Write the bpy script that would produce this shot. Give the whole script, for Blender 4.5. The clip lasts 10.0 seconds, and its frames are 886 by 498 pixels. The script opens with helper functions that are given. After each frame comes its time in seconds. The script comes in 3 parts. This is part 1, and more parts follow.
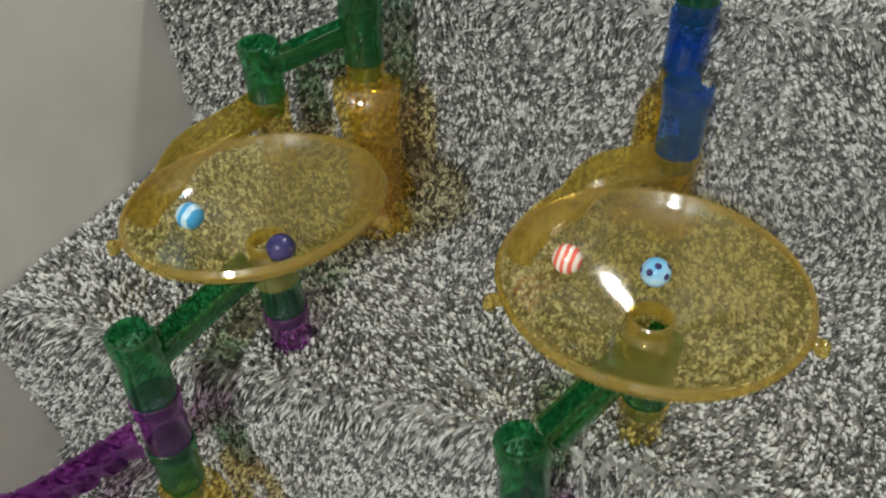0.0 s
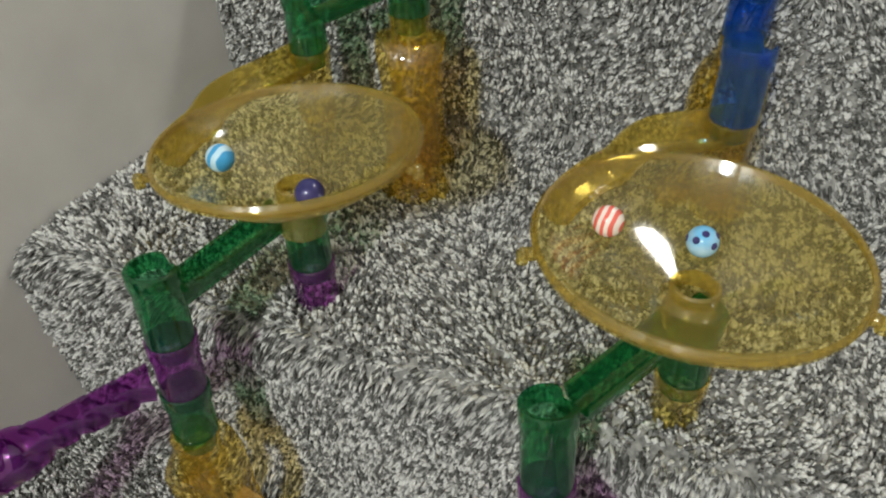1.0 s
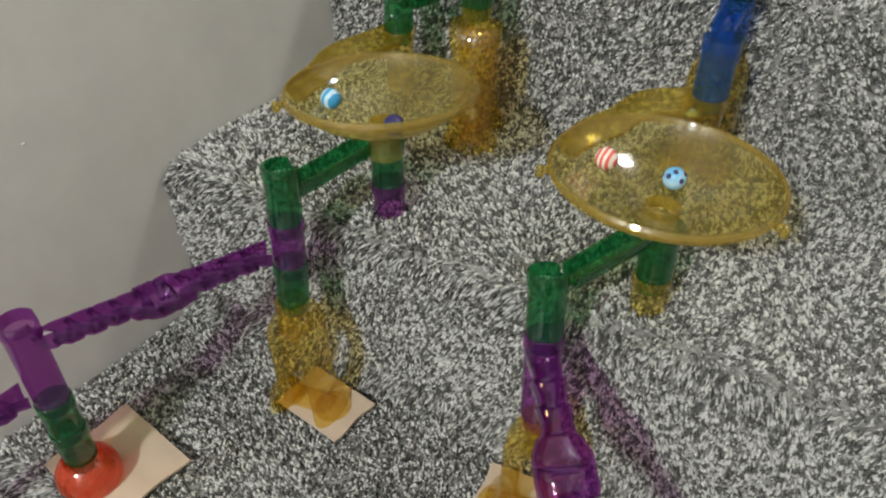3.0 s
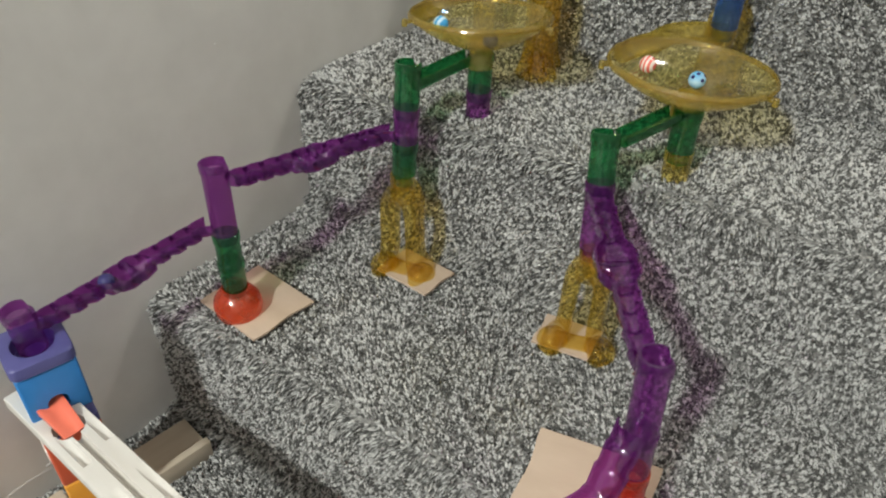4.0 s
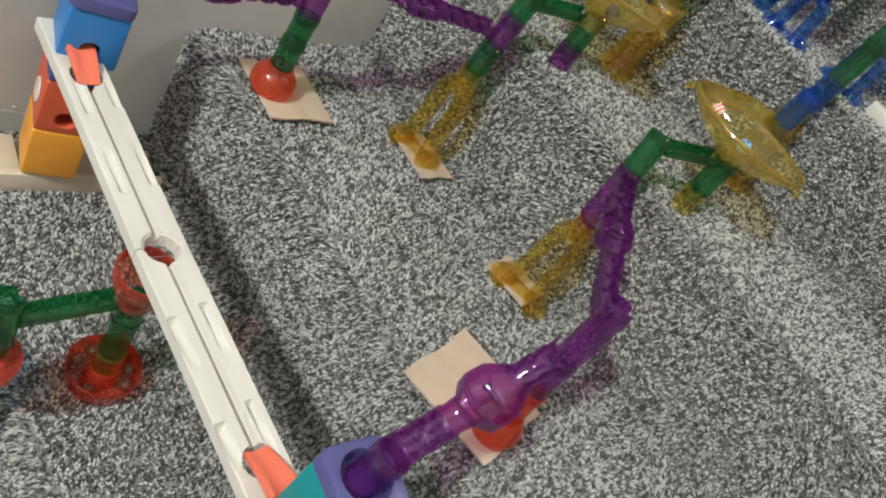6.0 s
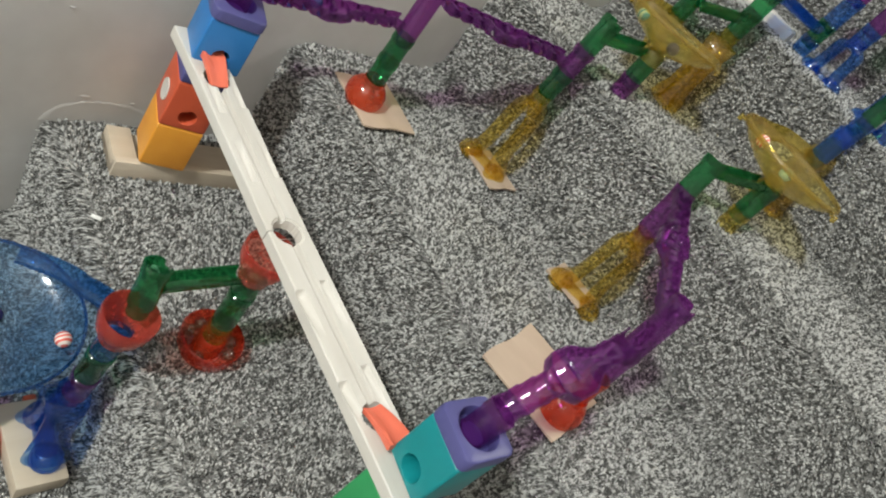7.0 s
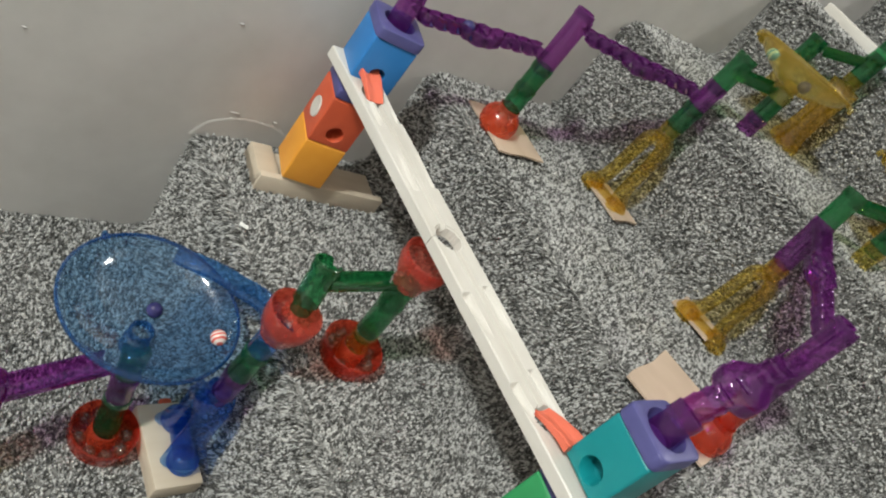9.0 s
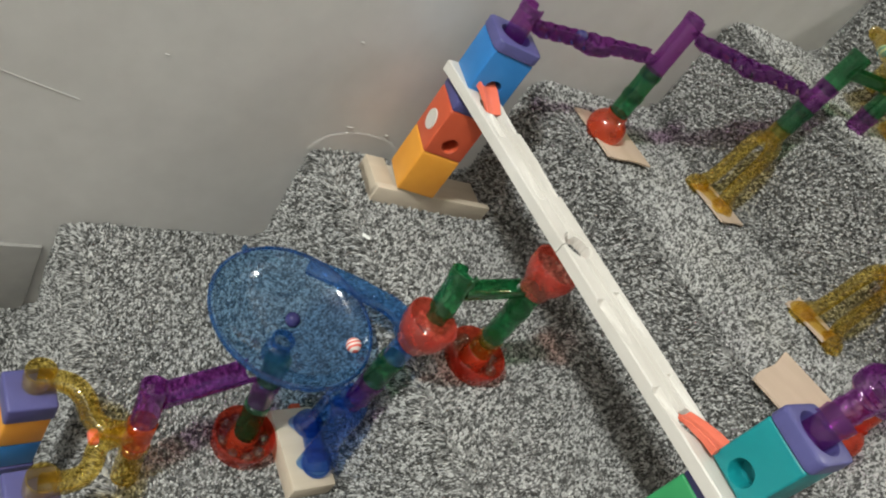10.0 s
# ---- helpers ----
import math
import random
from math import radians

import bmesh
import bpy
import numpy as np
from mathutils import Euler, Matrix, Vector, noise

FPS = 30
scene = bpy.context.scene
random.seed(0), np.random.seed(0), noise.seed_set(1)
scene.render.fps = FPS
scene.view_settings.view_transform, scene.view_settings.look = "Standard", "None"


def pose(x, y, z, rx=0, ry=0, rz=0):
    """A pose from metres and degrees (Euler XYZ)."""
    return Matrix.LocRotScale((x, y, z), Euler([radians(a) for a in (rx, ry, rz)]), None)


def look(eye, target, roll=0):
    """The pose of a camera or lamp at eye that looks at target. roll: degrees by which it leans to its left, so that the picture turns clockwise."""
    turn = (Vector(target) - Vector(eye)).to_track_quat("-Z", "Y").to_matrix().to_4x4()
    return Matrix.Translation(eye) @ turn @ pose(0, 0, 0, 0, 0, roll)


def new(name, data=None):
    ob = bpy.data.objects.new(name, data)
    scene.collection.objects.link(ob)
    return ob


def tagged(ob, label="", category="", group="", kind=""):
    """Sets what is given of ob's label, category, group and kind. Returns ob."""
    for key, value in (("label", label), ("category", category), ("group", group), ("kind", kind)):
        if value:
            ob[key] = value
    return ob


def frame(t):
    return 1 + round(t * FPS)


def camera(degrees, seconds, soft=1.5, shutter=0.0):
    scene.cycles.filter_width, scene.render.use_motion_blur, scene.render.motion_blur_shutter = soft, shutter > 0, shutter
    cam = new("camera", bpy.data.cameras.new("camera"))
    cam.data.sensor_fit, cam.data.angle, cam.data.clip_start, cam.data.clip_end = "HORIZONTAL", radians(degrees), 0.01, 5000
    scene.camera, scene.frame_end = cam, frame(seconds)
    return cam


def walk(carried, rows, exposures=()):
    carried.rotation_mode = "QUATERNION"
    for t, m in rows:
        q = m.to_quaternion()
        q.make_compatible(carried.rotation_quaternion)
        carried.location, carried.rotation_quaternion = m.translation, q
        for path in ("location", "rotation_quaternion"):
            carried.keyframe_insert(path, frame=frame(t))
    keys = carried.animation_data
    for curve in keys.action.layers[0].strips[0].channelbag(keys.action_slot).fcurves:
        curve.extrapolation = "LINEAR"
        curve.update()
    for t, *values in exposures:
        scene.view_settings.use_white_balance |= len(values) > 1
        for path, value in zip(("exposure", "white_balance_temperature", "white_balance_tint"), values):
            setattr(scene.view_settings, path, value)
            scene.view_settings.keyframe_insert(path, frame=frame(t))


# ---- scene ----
cam = camera(60.0, 10.0, soft=2.0)
METRES, EYE, TILT, LEAN, TURN = 1.0, 0.52, -42.0, -8.0, 0.0
PATH = [
    (0, (0.282, -0.141, 0.599), (-0.416, 1.103, -0.803), -2.5),
    (0.5, (0.283, -0.136, 0.591), (-0.442, 1.117, -0.789), -2.2),
    (1, (0.287, -0.145, 0.563), (-0.504, 1.062, -0.822), -1.6),
    (1.5, (0.313, -0.138, 0.561), (-0.544, 1.017, -0.828), -0.9),
    (2, (0.318, -0.156, 0.564), (-0.539, 1.001, -0.824), 0.6),
    (2.2, (0.323, -0.166, 0.569), (-0.541, 0.988, -0.817), 0.6),
    (3.3, (0.423, -0.357, 0.63), (-0.522, 0.834, -0.67), 0.3),
    (3.5, (0.445, -0.415, 0.624), (-0.511, 0.807, -0.639), 1.0),
    (4, (0.498, -0.537, 0.628), (-0.482, 0.67, -0.63), 1.9),
    (4.5, (0.506, -0.617, 0.584), (-0.452, 0.616, -0.666), 8.5),
    (5, (0.517, -0.634, 0.566), (-0.385, 0.65, -0.674), 21.3),
    (5.2, (0.525, -0.641, 0.558), (-0.36, 0.678, -0.656), 26.8),
    (6.3, (0.521, -0.736, 0.541), (-0.263, 0.675, -0.639), 43.2),
    (6.5, (0.527, -0.772, 0.53), (-0.273, 0.639, -0.639), 43.4),
    (7, (0.544, -0.827, 0.54), (-0.289, 0.581, -0.611), 43.8),
    (7.5, (0.547, -0.861, 0.519), (-0.317, 0.551, -0.604), 44.3),
    (7.9, (0.55, -0.897, 0.485), (-0.321, 0.518, -0.628), 44.7),
    (8, (0.537, -0.876, 0.473), (-0.443, 0.508, -0.588), 42.7),
    (8.5, (0.538, -0.896, 0.462), (-0.44, 0.465, -0.629), 42.9),
    (9, (0.545, -0.924, 0.435), (-0.463, 0.419, -0.651), 42.6),
    (9.5, (0.528, -0.961, 0.41), (-0.509, 0.335, -0.705), 41.6),
    (10, (0.521, -1.001, 0.41), (-0.535, 0.24, -0.749), 39.5),
]
walk(cam, [(t, look(eye, target, roll)) for t, eye, target, roll in PATH])

LAMP, LAMP_W = (0.45, -3.2, 2.9), 134.0
LAMP_UP, LAMP_UP_W = (0.62, 1.50, 2.15), 18.0
PILE = 300000

# ---- light ----
world = bpy.data.worlds.new("room_air")
scene.world = world
world.use_nodes = True
world.node_tree.nodes["Background"].inputs[0].default_value = (0.9, 0.88, 0.85, 1)
world.node_tree.nodes["Background"].inputs[1].default_value = 0.05
lamp_data = bpy.data.lights.new("ceiling_lamp", "AREA")
lamp_data.shape, lamp_data.size, lamp_data.energy, lamp_data.color = "DISK", 0.30, LAMP_W, (0.955, 1.0, 0.965)
lamp = new("ceiling_lamp", lamp_data)
lamp.matrix_world = look(LAMP, (0.1, -0.1, 0.0))
up_data = bpy.data.lights.new("landing_lamp", "AREA")
up_data.shape, up_data.size, up_data.energy, up_data.color = "DISK", 0.35, LAMP_UP_W, (1.0, 0.99, 0.93)
lamp_up = new("landing_lamp", up_data)
lamp_up.matrix_world = look(LAMP_UP, (0.2, 0.0, 0.0))
scene.cycles.transparent_max_bounces = 32
scene.view_settings.exposure = 0.0


# ---- materials ----
def nodes_of(name):
    m = bpy.data.materials.new(name)
    m.use_nodes = True
    nt = m.node_tree
    nt.nodes.clear()
    out = nt.nodes.new("ShaderNodeOutputMaterial")
    return m, nt, nt.nodes, nt.links, out


def plastic(name, tint, body, haze=0.25, rough=0.10):
    """Clear tinted plastic: a thin coloured wall, a little milkiness, a gloss on top."""
    m, nt, N, L, out = nodes_of(name)
    tr = N.new("ShaderNodeBsdfTransparent")
    tr.inputs[0].default_value = (*tint, 1)
    di = N.new("ShaderNodeBsdfDiffuse")
    di.inputs[0].default_value = (*body, 1)
    tl = N.new("ShaderNodeBsdfTranslucent")
    tl.inputs[0].default_value = (*body, 1)
    milk = N.new("ShaderNodeMixShader")
    milk.inputs[0].default_value = 0.5
    L.new(di.outputs[0], milk.inputs[1])
    L.new(tl.outputs[0], milk.inputs[2])
    mix = N.new("ShaderNodeMixShader")
    tc = N.new("ShaderNodeTexCoord")
    nz = N.new("ShaderNodeTexNoise")
    nz.inputs["Scale"].default_value = 90
    nz.inputs["Detail"].default_value = 4
    L.new(tc.outputs["Object"], nz.inputs["Vector"])
    mr = N.new("ShaderNodeMapRange")
    mr.inputs["To Min"].default_value = haze * 0.85
    mr.inputs["To Max"].default_value = haze * 1.18
    L.new(nz.outputs["Fac"], mr.inputs["Value"])
    L.new(mr.outputs[0], mix.inputs[0])
    L.new(tr.outputs[0], mix.inputs[1])
    L.new(milk.outputs[0], mix.inputs[2])
    gl = N.new("ShaderNodeBsdfGlossy")
    gl.inputs[0].default_value = (0.95, 0.95, 0.95, 1)
    gl.inputs["Roughness"].default_value = rough
    bump = N.new("ShaderNodeBump")
    bump.inputs["Strength"].default_value = 0.05
    bump.inputs["Distance"].default_value = 0.002
    L.new(nz.outputs["Fac"], bump.inputs["Height"])
    L.new(bump.outputs[0], gl.inputs["Normal"])
    lw = N.new("ShaderNodeLayerWeight")
    pw = N.new("ShaderNodeMath")
    pw.operation = "POWER"
    pw.inputs[1].default_value = 4.0
    L.new(lw.outputs["Facing"], pw.inputs[0])
    fr = N.new("ShaderNodeMath")
    fr.operation = "MULTIPLY_ADD"
    fr.inputs[1].default_value, fr.inputs[2].default_value = 0.60, 0.055
    L.new(pw.outputs[0], fr.inputs[0])
    top = N.new("ShaderNodeMixShader")
    L.new(fr.outputs[0], top.inputs[0])
    L.new(mix.outputs[0], top.inputs[1])
    L.new(gl.outputs[0], top.inputs[2])
    L.new(top.outputs[0], out.inputs[0])
    return m


def solid(name, colour, colour2, scale=40, rough=0.5, bump=0.1, stretch=(1, 1, 1), detail=5, dist=0.002):
    """An opaque surface with a fine grain and larger stains."""
    m, nt, N, L, out = nodes_of(name)
    bs = N.new("ShaderNodeBsdfPrincipled")
    L.new(bs.outputs[0], out.inputs[0])
    tc = N.new("ShaderNodeTexCoord")
    mp = N.new("ShaderNodeMapping")
    mp.inputs["Scale"].default_value = stretch
    L.new(tc.outputs["Object"], mp.inputs[0])
    a = N.new("ShaderNodeTexNoise")
    a.inputs["Scale"].default_value = scale
    a.inputs["Detail"].default_value = detail
    b = N.new("ShaderNodeTexNoise")
    b.inputs["Scale"].default_value = scale * 0.13
    L.new(mp.outputs[0], a.inputs[0])
    L.new(tc.outputs["Object"], b.inputs[0])
    ad = N.new("ShaderNodeMath")
    ad.operation = "MULTIPLY_ADD"
    ad.inputs[1].default_value = 0.5
    L.new(a.outputs["Fac"], ad.inputs[0])
    hb = N.new("ShaderNodeMath")
    hb.operation = "MULTIPLY"
    hb.inputs[1].default_value = 0.5
    L.new(b.outputs["Fac"], hb.inputs[0])
    L.new(hb.outputs[0], ad.inputs[2])
    rp = N.new("ShaderNodeValToRGB")
    rp.color_ramp.elements[0].position, rp.color_ramp.elements[1].position = 0.35, 0.65
    rp.color_ramp.elements[0].color, rp.color_ramp.elements[1].color = (*colour, 1), (*colour2, 1)
    L.new(ad.outputs[0], rp.inputs[0])
    L.new(rp.outputs[0], bs.inputs["Base Color"])
    bs.inputs["Roughness"].default_value = rough
    bp = N.new("ShaderNodeBump")
    bp.inputs["Strength"].default_value = bump
    bp.inputs["Distance"].default_value = dist
    L.new(a.outputs["Fac"], bp.inputs["Height"])
    L.new(bp.outputs[0], bs.inputs["Normal"])
    return m


def yarn():
    """Grey, white and black flecked yarn, each tuft with its own shade."""
    m, nt, N, L, out = nodes_of("flecked_yarn")
    bs = N.new("ShaderNodeBsdfPrincipled")
    bs.inputs["Roughness"].default_value = 0.85
    bs.inputs["Specular IOR Level"].default_value = 0.2
    ge = N.new("ShaderNodeNewGeometry")
    tc = N.new("ShaderNodeTexCoord")
    nz = N.new("ShaderNodeTexNoise")
    nz.inputs["Scale"].default_value = YARN_SCALE
    nz.inputs["Detail"].default_value = 2
    L.new(tc.outputs["Object"], nz.inputs[0])
    ma = N.new("ShaderNodeMath")
    ma.operation = "MULTIPLY_ADD"
    ma.inputs[1].default_value = 0.30
    L.new(ge.outputs["Random Per Island"], ma.inputs[0])
    L.new(nz.outputs["Fac"], ma.inputs[2])
    rp = N.new("ShaderNodeValToRGB")
    rp.color_ramp.interpolation = "LINEAR"
    els = rp.color_ramp.elements
    els[0].position, els[0].color = 0.52, (0.085, 0.083, 0.078, 1)
    els[1].position, els[1].color = 0.60, (0.175, 0.171, 0.163, 1)
    e = els.new(0.67)
    e.color = (0.36, 0.354, 0.34, 1)
    e = els.new(0.77)
    e.color = (0.53, 0.522, 0.50, 1)
    L.new(ma.outputs[0], rp.inputs[0])
    L.new(rp.outputs[0], bs.inputs["Base Color"])
    L.new(bs.outputs[0], out.inputs[0])
    return m


YARN_SCALE = 165.0
M_YARN = yarn()
M_BACKING = solid("carpet_backing", (0.05, 0.05, 0.048), (0.34, 0.33, 0.31), 240, 0.95, 0.6)
M_WALL = solid("worn_wall_paint", (0.545, 0.527, 0.503), (0.61, 0.592, 0.565), 26, 0.55, 0.10, dist=0.004)
M_LOW_BOARD = solid("dull_grey_board_paint", (0.30, 0.29, 0.27), (0.37, 0.355, 0.33), 30, 0.6, 0.1)
M_ROOM = solid("unseen_room_paint", (0.55, 0.53, 0.50), (0.60, 0.58, 0.55), 8, 0.7, 0.05)
M_GREEN = plastic("green_clear_plastic", (0.20, 0.60, 0.34), (0.02, 0.22, 0.09), 0.20, 0.06)
M_PURPLE = plastic("purple_clear_plastic", (0.66, 0.29, 0.68), (0.24, 0.055, 0.31), 0.20, 0.07)
M_YELLOW = plastic("amber_clear_plastic", (0.97, 0.86, 0.44), (0.58, 0.41, 0.08), 0.10, 0.06)
M_BOWL = plastic("amber_bowl_plastic", (0.94, 0.83, 0.36), (0.50, 0.40, 0.11), 0.30, 0.10)
M_BLUE_BOWL = plastic("blue_bowl_plastic", (0.38, 0.62, 0.86), (0.05, 0.20, 0.47), 0.18, 0.10)
M_DISH = plastic("red_dish_plastic", (0.97, 0.42, 0.30), (0.62, 0.06, 0.03), 0.36)
M_CUP = plastic("milky_red_plastic", (0.98, 0.46, 0.36), (0.74, 0.14, 0.10), 0.40, 0.10)
M_BLUE = plastic("blue_clear_plastic", (0.36, 0.60, 0.94), (0.03, 0.16, 0.50), 0.15, 0.07)
M_RED = plastic("red_clear_plastic", (1.0, 0.34, 0.17), (0.74, 0.12, 0.05), 0.40)
M_ORANGE = plastic("orange_clear_plastic", (0.98, 0.40, 0.08), (0.85, 0.16, 0.02), 0.34)
M_GLASS = plastic("clear_marble_glass", (0.86, 0.90, 0.84), (0.20, 0.24, 0.18), 0.12, 0.03)
M_WOOD = solid("pale_maple", (0.585, 0.545, 0.49), (0.67, 0.635, 0.585), 60, 0.45, 0.06, (0.12, 1, 1))
M_WOOD_END = solid("pale_beech", (0.52, 0.43, 0.32), (0.61, 0.52, 0.41), 60, 0.5, 0.06, (1, 0.12, 1))
M_CARD = solid("brown_cardboard", (0.47, 0.355, 0.265), (0.55, 0.425, 0.325), 50, 0.8, 0.08, (0.3, 1, 1))
M_PAPER = solid("white_scrap", (0.75, 0.75, 0.72), (0.85, 0.85, 0.82), 30, 0.7, 0.05)
M_BK_BLUE = solid("blue_block_paint", (0.022, 0.17, 0.47), (0.03, 0.21, 0.54), 30, 0.38, 0.04)
M_BK_RED = solid("red_block_paint", (0.55, 0.085, 0.035), (0.64, 0.11, 0.045), 30, 0.4, 0.04)
M_BK_ORANGE = solid("orange_block_paint", (0.74, 0.30, 0.03), (0.82, 0.36, 0.045), 30, 0.4, 0.04)
M_BK_TEAL = solid("teal_block_paint", (0.0, 0.215, 0.235), (0.008, 0.255, 0.275), 30, 0.4, 0.04)
M_BK_GREEN = solid("green_block_paint", (0.03, 0.27, 0.09), (0.04, 0.33, 0.12), 30, 0.4, 0.04)
M_BK_PURPLE = solid("violet_plate_paint", (0.070, 0.068, 0.20), (0.088, 0.085, 0.245), 30, 0.4, 0.04)
M_TONGUE = solid("coral_plastic", (0.74, 0.15, 0.085), (0.80, 0.18, 0.11), 30, 0.35, 0.03)
M_BORE = solid("bored_wood_shadow", (0.05, 0.035, 0.03), (0.09, 0.06, 0.05), 40, 0.8, 0.05)


# ---- building blocks ----
def thing(name, at, label, category, group=""):
    e = new(name)
    e.location = at
    e.empty_display_size = 0.01
    return tagged(e, label, category, group)


def part(name, bm, material, parent=None, label="", smooth=True, local=None):
    me = bpy.data.meshes.new(name)
    bmesh.ops.recalc_face_normals(bm, faces=bm.faces)
    for fc in bm.faces:
        fc.smooth = smooth
    if smooth:
        for ed in bm.edges:
            if len(ed.link_faces) == 2 and ed.calc_face_angle(0) > 0.7:
                ed.smooth = False
    bm.to_mesh(me)
    bm.free()
    me.materials.append(material)
    ob = new(name, me)
    if parent:
        ob.parent = parent
    if local is not None:
        ob.matrix_local = local
    if label:
        ob["label"] = label
    return ob


def lathe(profile, seg=36, closed=False, bm=None, m=None):
    """Turns a profile of (radius, height) round z."""
    bm = bm or bmesh.new()
    m = m or Matrix()
    rings = []
    for r, z in profile:
        if r < 1e-5:
            rings.append([bm.verts.new(m @ Vector((0, 0, z)))])
        else:
            rings.append([bm.verts.new(m @ Vector((r * math.cos(2 * math.pi * i / seg), r * math.sin(2 * math.pi * i / seg), z))) for i in range(seg)])
    pairs = list(zip(rings, rings[1:])) + ([(rings[-1], rings[0])] if closed else [])
    for a, b in pairs:
        for i in range(seg):
            j = (i + 1) % seg
            if len(a) == 1 and len(b) == 1:
                continue
            if len(a) == 1:
                bm.faces.new((a[0], b[i], b[j]))
            elif len(b) == 1:
                bm.faces.new((a[i], a[j], b[0]))
            else:
                bm.faces.new((a[i], a[j], b[j], b[i]))
    return bm


def sweep(points, section, bm=None, cap=True, closed=True):
    """Carries a section, given as section(i, t) -> [(side, up)...], along points; side lies level."""
    bm = bm or bmesh.new()
    pts = [Vector(p) for p in points]
    rings = []
    n = len(pts)
    for i, p in enumerate(pts):
        d = (pts[min(i + 1, n - 1)] - pts[max(i - 1, 0)]).normalized()
        side = d.cross(Vector((0, 0, 1)))
        side = side.normalized() if side.length > 1e-4 else Vector((1, 0, 0))
        up = side.cross(d)
        rings.append([bm.verts.new(p + side * a + up * b) for a, b in section(i, i / (n - 1))])
    k = len(rings[0])
    for a, b in zip(rings, rings[1:]):
        for i in range(k if closed else k - 1):
            j = (i + 1) % k
            bm.faces.new((a[i], a[j], b[j], b[i]))
    if cap and closed:
        bm.faces.new(rings[0])
        bm.faces.new(rings[-1][::-1])
    return bm


def box(sx, sy, sz, bevel=0.0, bm=None, m=None, seg=2):
    """A box on z = 0 with rounded edges."""
    own = bmesh.new()
    bmesh.ops.create_cube(own, size=1.0, matrix=Matrix.Translation((0, 0, sz / 2)) @ Matrix.Diagonal((sx, sy, sz, 1)))
    if bevel:
        bmesh.ops.bevel(own, geom=own.edges[:], offset=bevel, segments=seg, profile=0.5, affect="EDGES")
    if m:
        bmesh.ops.transform(own, matrix=m, verts=own.verts[:])
    if bm is None:
        return own
    me = bpy.data.meshes.new("t")
    own.to_mesh(me)
    own.free()
    bm.from_mesh(me)
    bpy.data.meshes.remove(me)
    return bm


def upright(base, top):
    """The pose that lays local z along base -> top."""
    d = Vector(top) - Vector(base)
    return Matrix.Translation(Vector(base)) @ Vector((0, 0, 1)).rotation_difference(d.normalized()).to_matrix().to_4x4()


TR = 0.0138  # outer radius of a tube


def tube_mesh(h, r=TR, spigot=0.013, notch=False):
    """One stacking tube: a plug below, a smooth wall, a collar above."""
    prof = [(r - 0.0042, -spigot), (r - 0.003, -spigot), (r - 0.0026, -0.0005), (r, 0.0), (r, h - 0.012), (r + 0.0011, h - 0.010),
            (r + 0.0011, h - 0.0006), (r + 0.0004, h), (r - 0.0016, h), (r - 0.002, h - 0.010)]
    bm = lathe(prof, 36)
    if notch:
        cut = [v for v in bm.verts if v.co.z > h - 0.011 and v.co.x > r * 0.80]
        for v in cut:
            v.co.z -= 0.007
    return bm


def tube(parent, m, h, material, name="tube", label="", notch=False, r=TR, spigot=0.013):
    return part(name, tube_mesh(h, r, spigot, notch), material, parent, label, local=m)


def gutter_section(w, wall=0.0022, depth=None):
    """A half-round gutter of half-width w, open above, with a real wall."""
    depth = depth or w
    outer = [(w * math.cos(a), -depth * math.sin(a)) for a in np.linspace(0, math.pi, 11)]
    inner = [((w - wall) * math.cos(a), -(depth - wall) * math.sin(a)) for a in np.linspace(math.pi, 0, 11)]
    return outer + inner


def gutter(parent, a, b, material, w=0.0100, label="", name="chute", rise=0.006):
    a, b = Vector(a), Vector(b)
    pts = [a.lerp(b, t) for t in np.linspace(0, 1, 10)]
    sec = gutter_section(w)
    sec = [(x, y + (rise if y >= -1e-6 else 0)) for x, y in sec]
    return part(name, sweep(pts, lambda i, t: sec), material, parent, label)


def stepped_chute(parent, a, b, material=None, bulge=0.0165, where=0.5, w=0.0088, steps=5, curve=0.0, notch=0.55):
    """A notched chute with a round chamber half way, in which a paddle wheel sits."""
    a, b = Vector(a), Vector(b)
    side = (b - a).cross(Vector((0, 0, 1))).normalized()
    pts, ws = [], []
    n = 100
    for i in range(n + 1):
        t = i / n
        saw = (t * 2 * steps) % 1.0
        d = abs(t - where)
        chamber = min(1.0, max(0.0, (0.145 - d) / 0.085))
        p = a.lerp(b, t) + side * curve * math.sin(math.pi * t)
        pts.append(p + Vector((0, 0, 0.0085 * notch * (saw - 0.5) - 0.004 * chamber)))
        ws.append(w * (1 + notch * (0.41 - saw)) * (1 - chamber) + bulge * chamber)

    def sec(i, t):
        s = gutter_section(ws[i], 0.0020, 0.0095 + 0.35 * (ws[i] - w))
        return [(x, y + (0.007 if y >= -1e-6 else 0.0)) for x, y in s]

    ob = part("chute", sweep(pts, sec), material or M_PURPLE, parent, "notched purple chute with a round chamber")
    mid = a.lerp(b, where) + side * curve
    pw = lathe([(0, -0.0085), (0.0022, -0.0085), (0.0026, -0.007), (0.0026, 0.007), (0.0038, 0.0075), (0.0038, 0.0095), (0.0015, 0.0095), (0, 0.009)], 16)
    axis = Matrix.Translation(mid + Vector((0, 0, 0.002))) @ (b - a).to_track_quat("X", "Z").to_matrix().to_4x4() @ pose(0, 0, 0, 90)
    part("spindle", pw, material or M_PURPLE, ob, local=axis)
    return ob


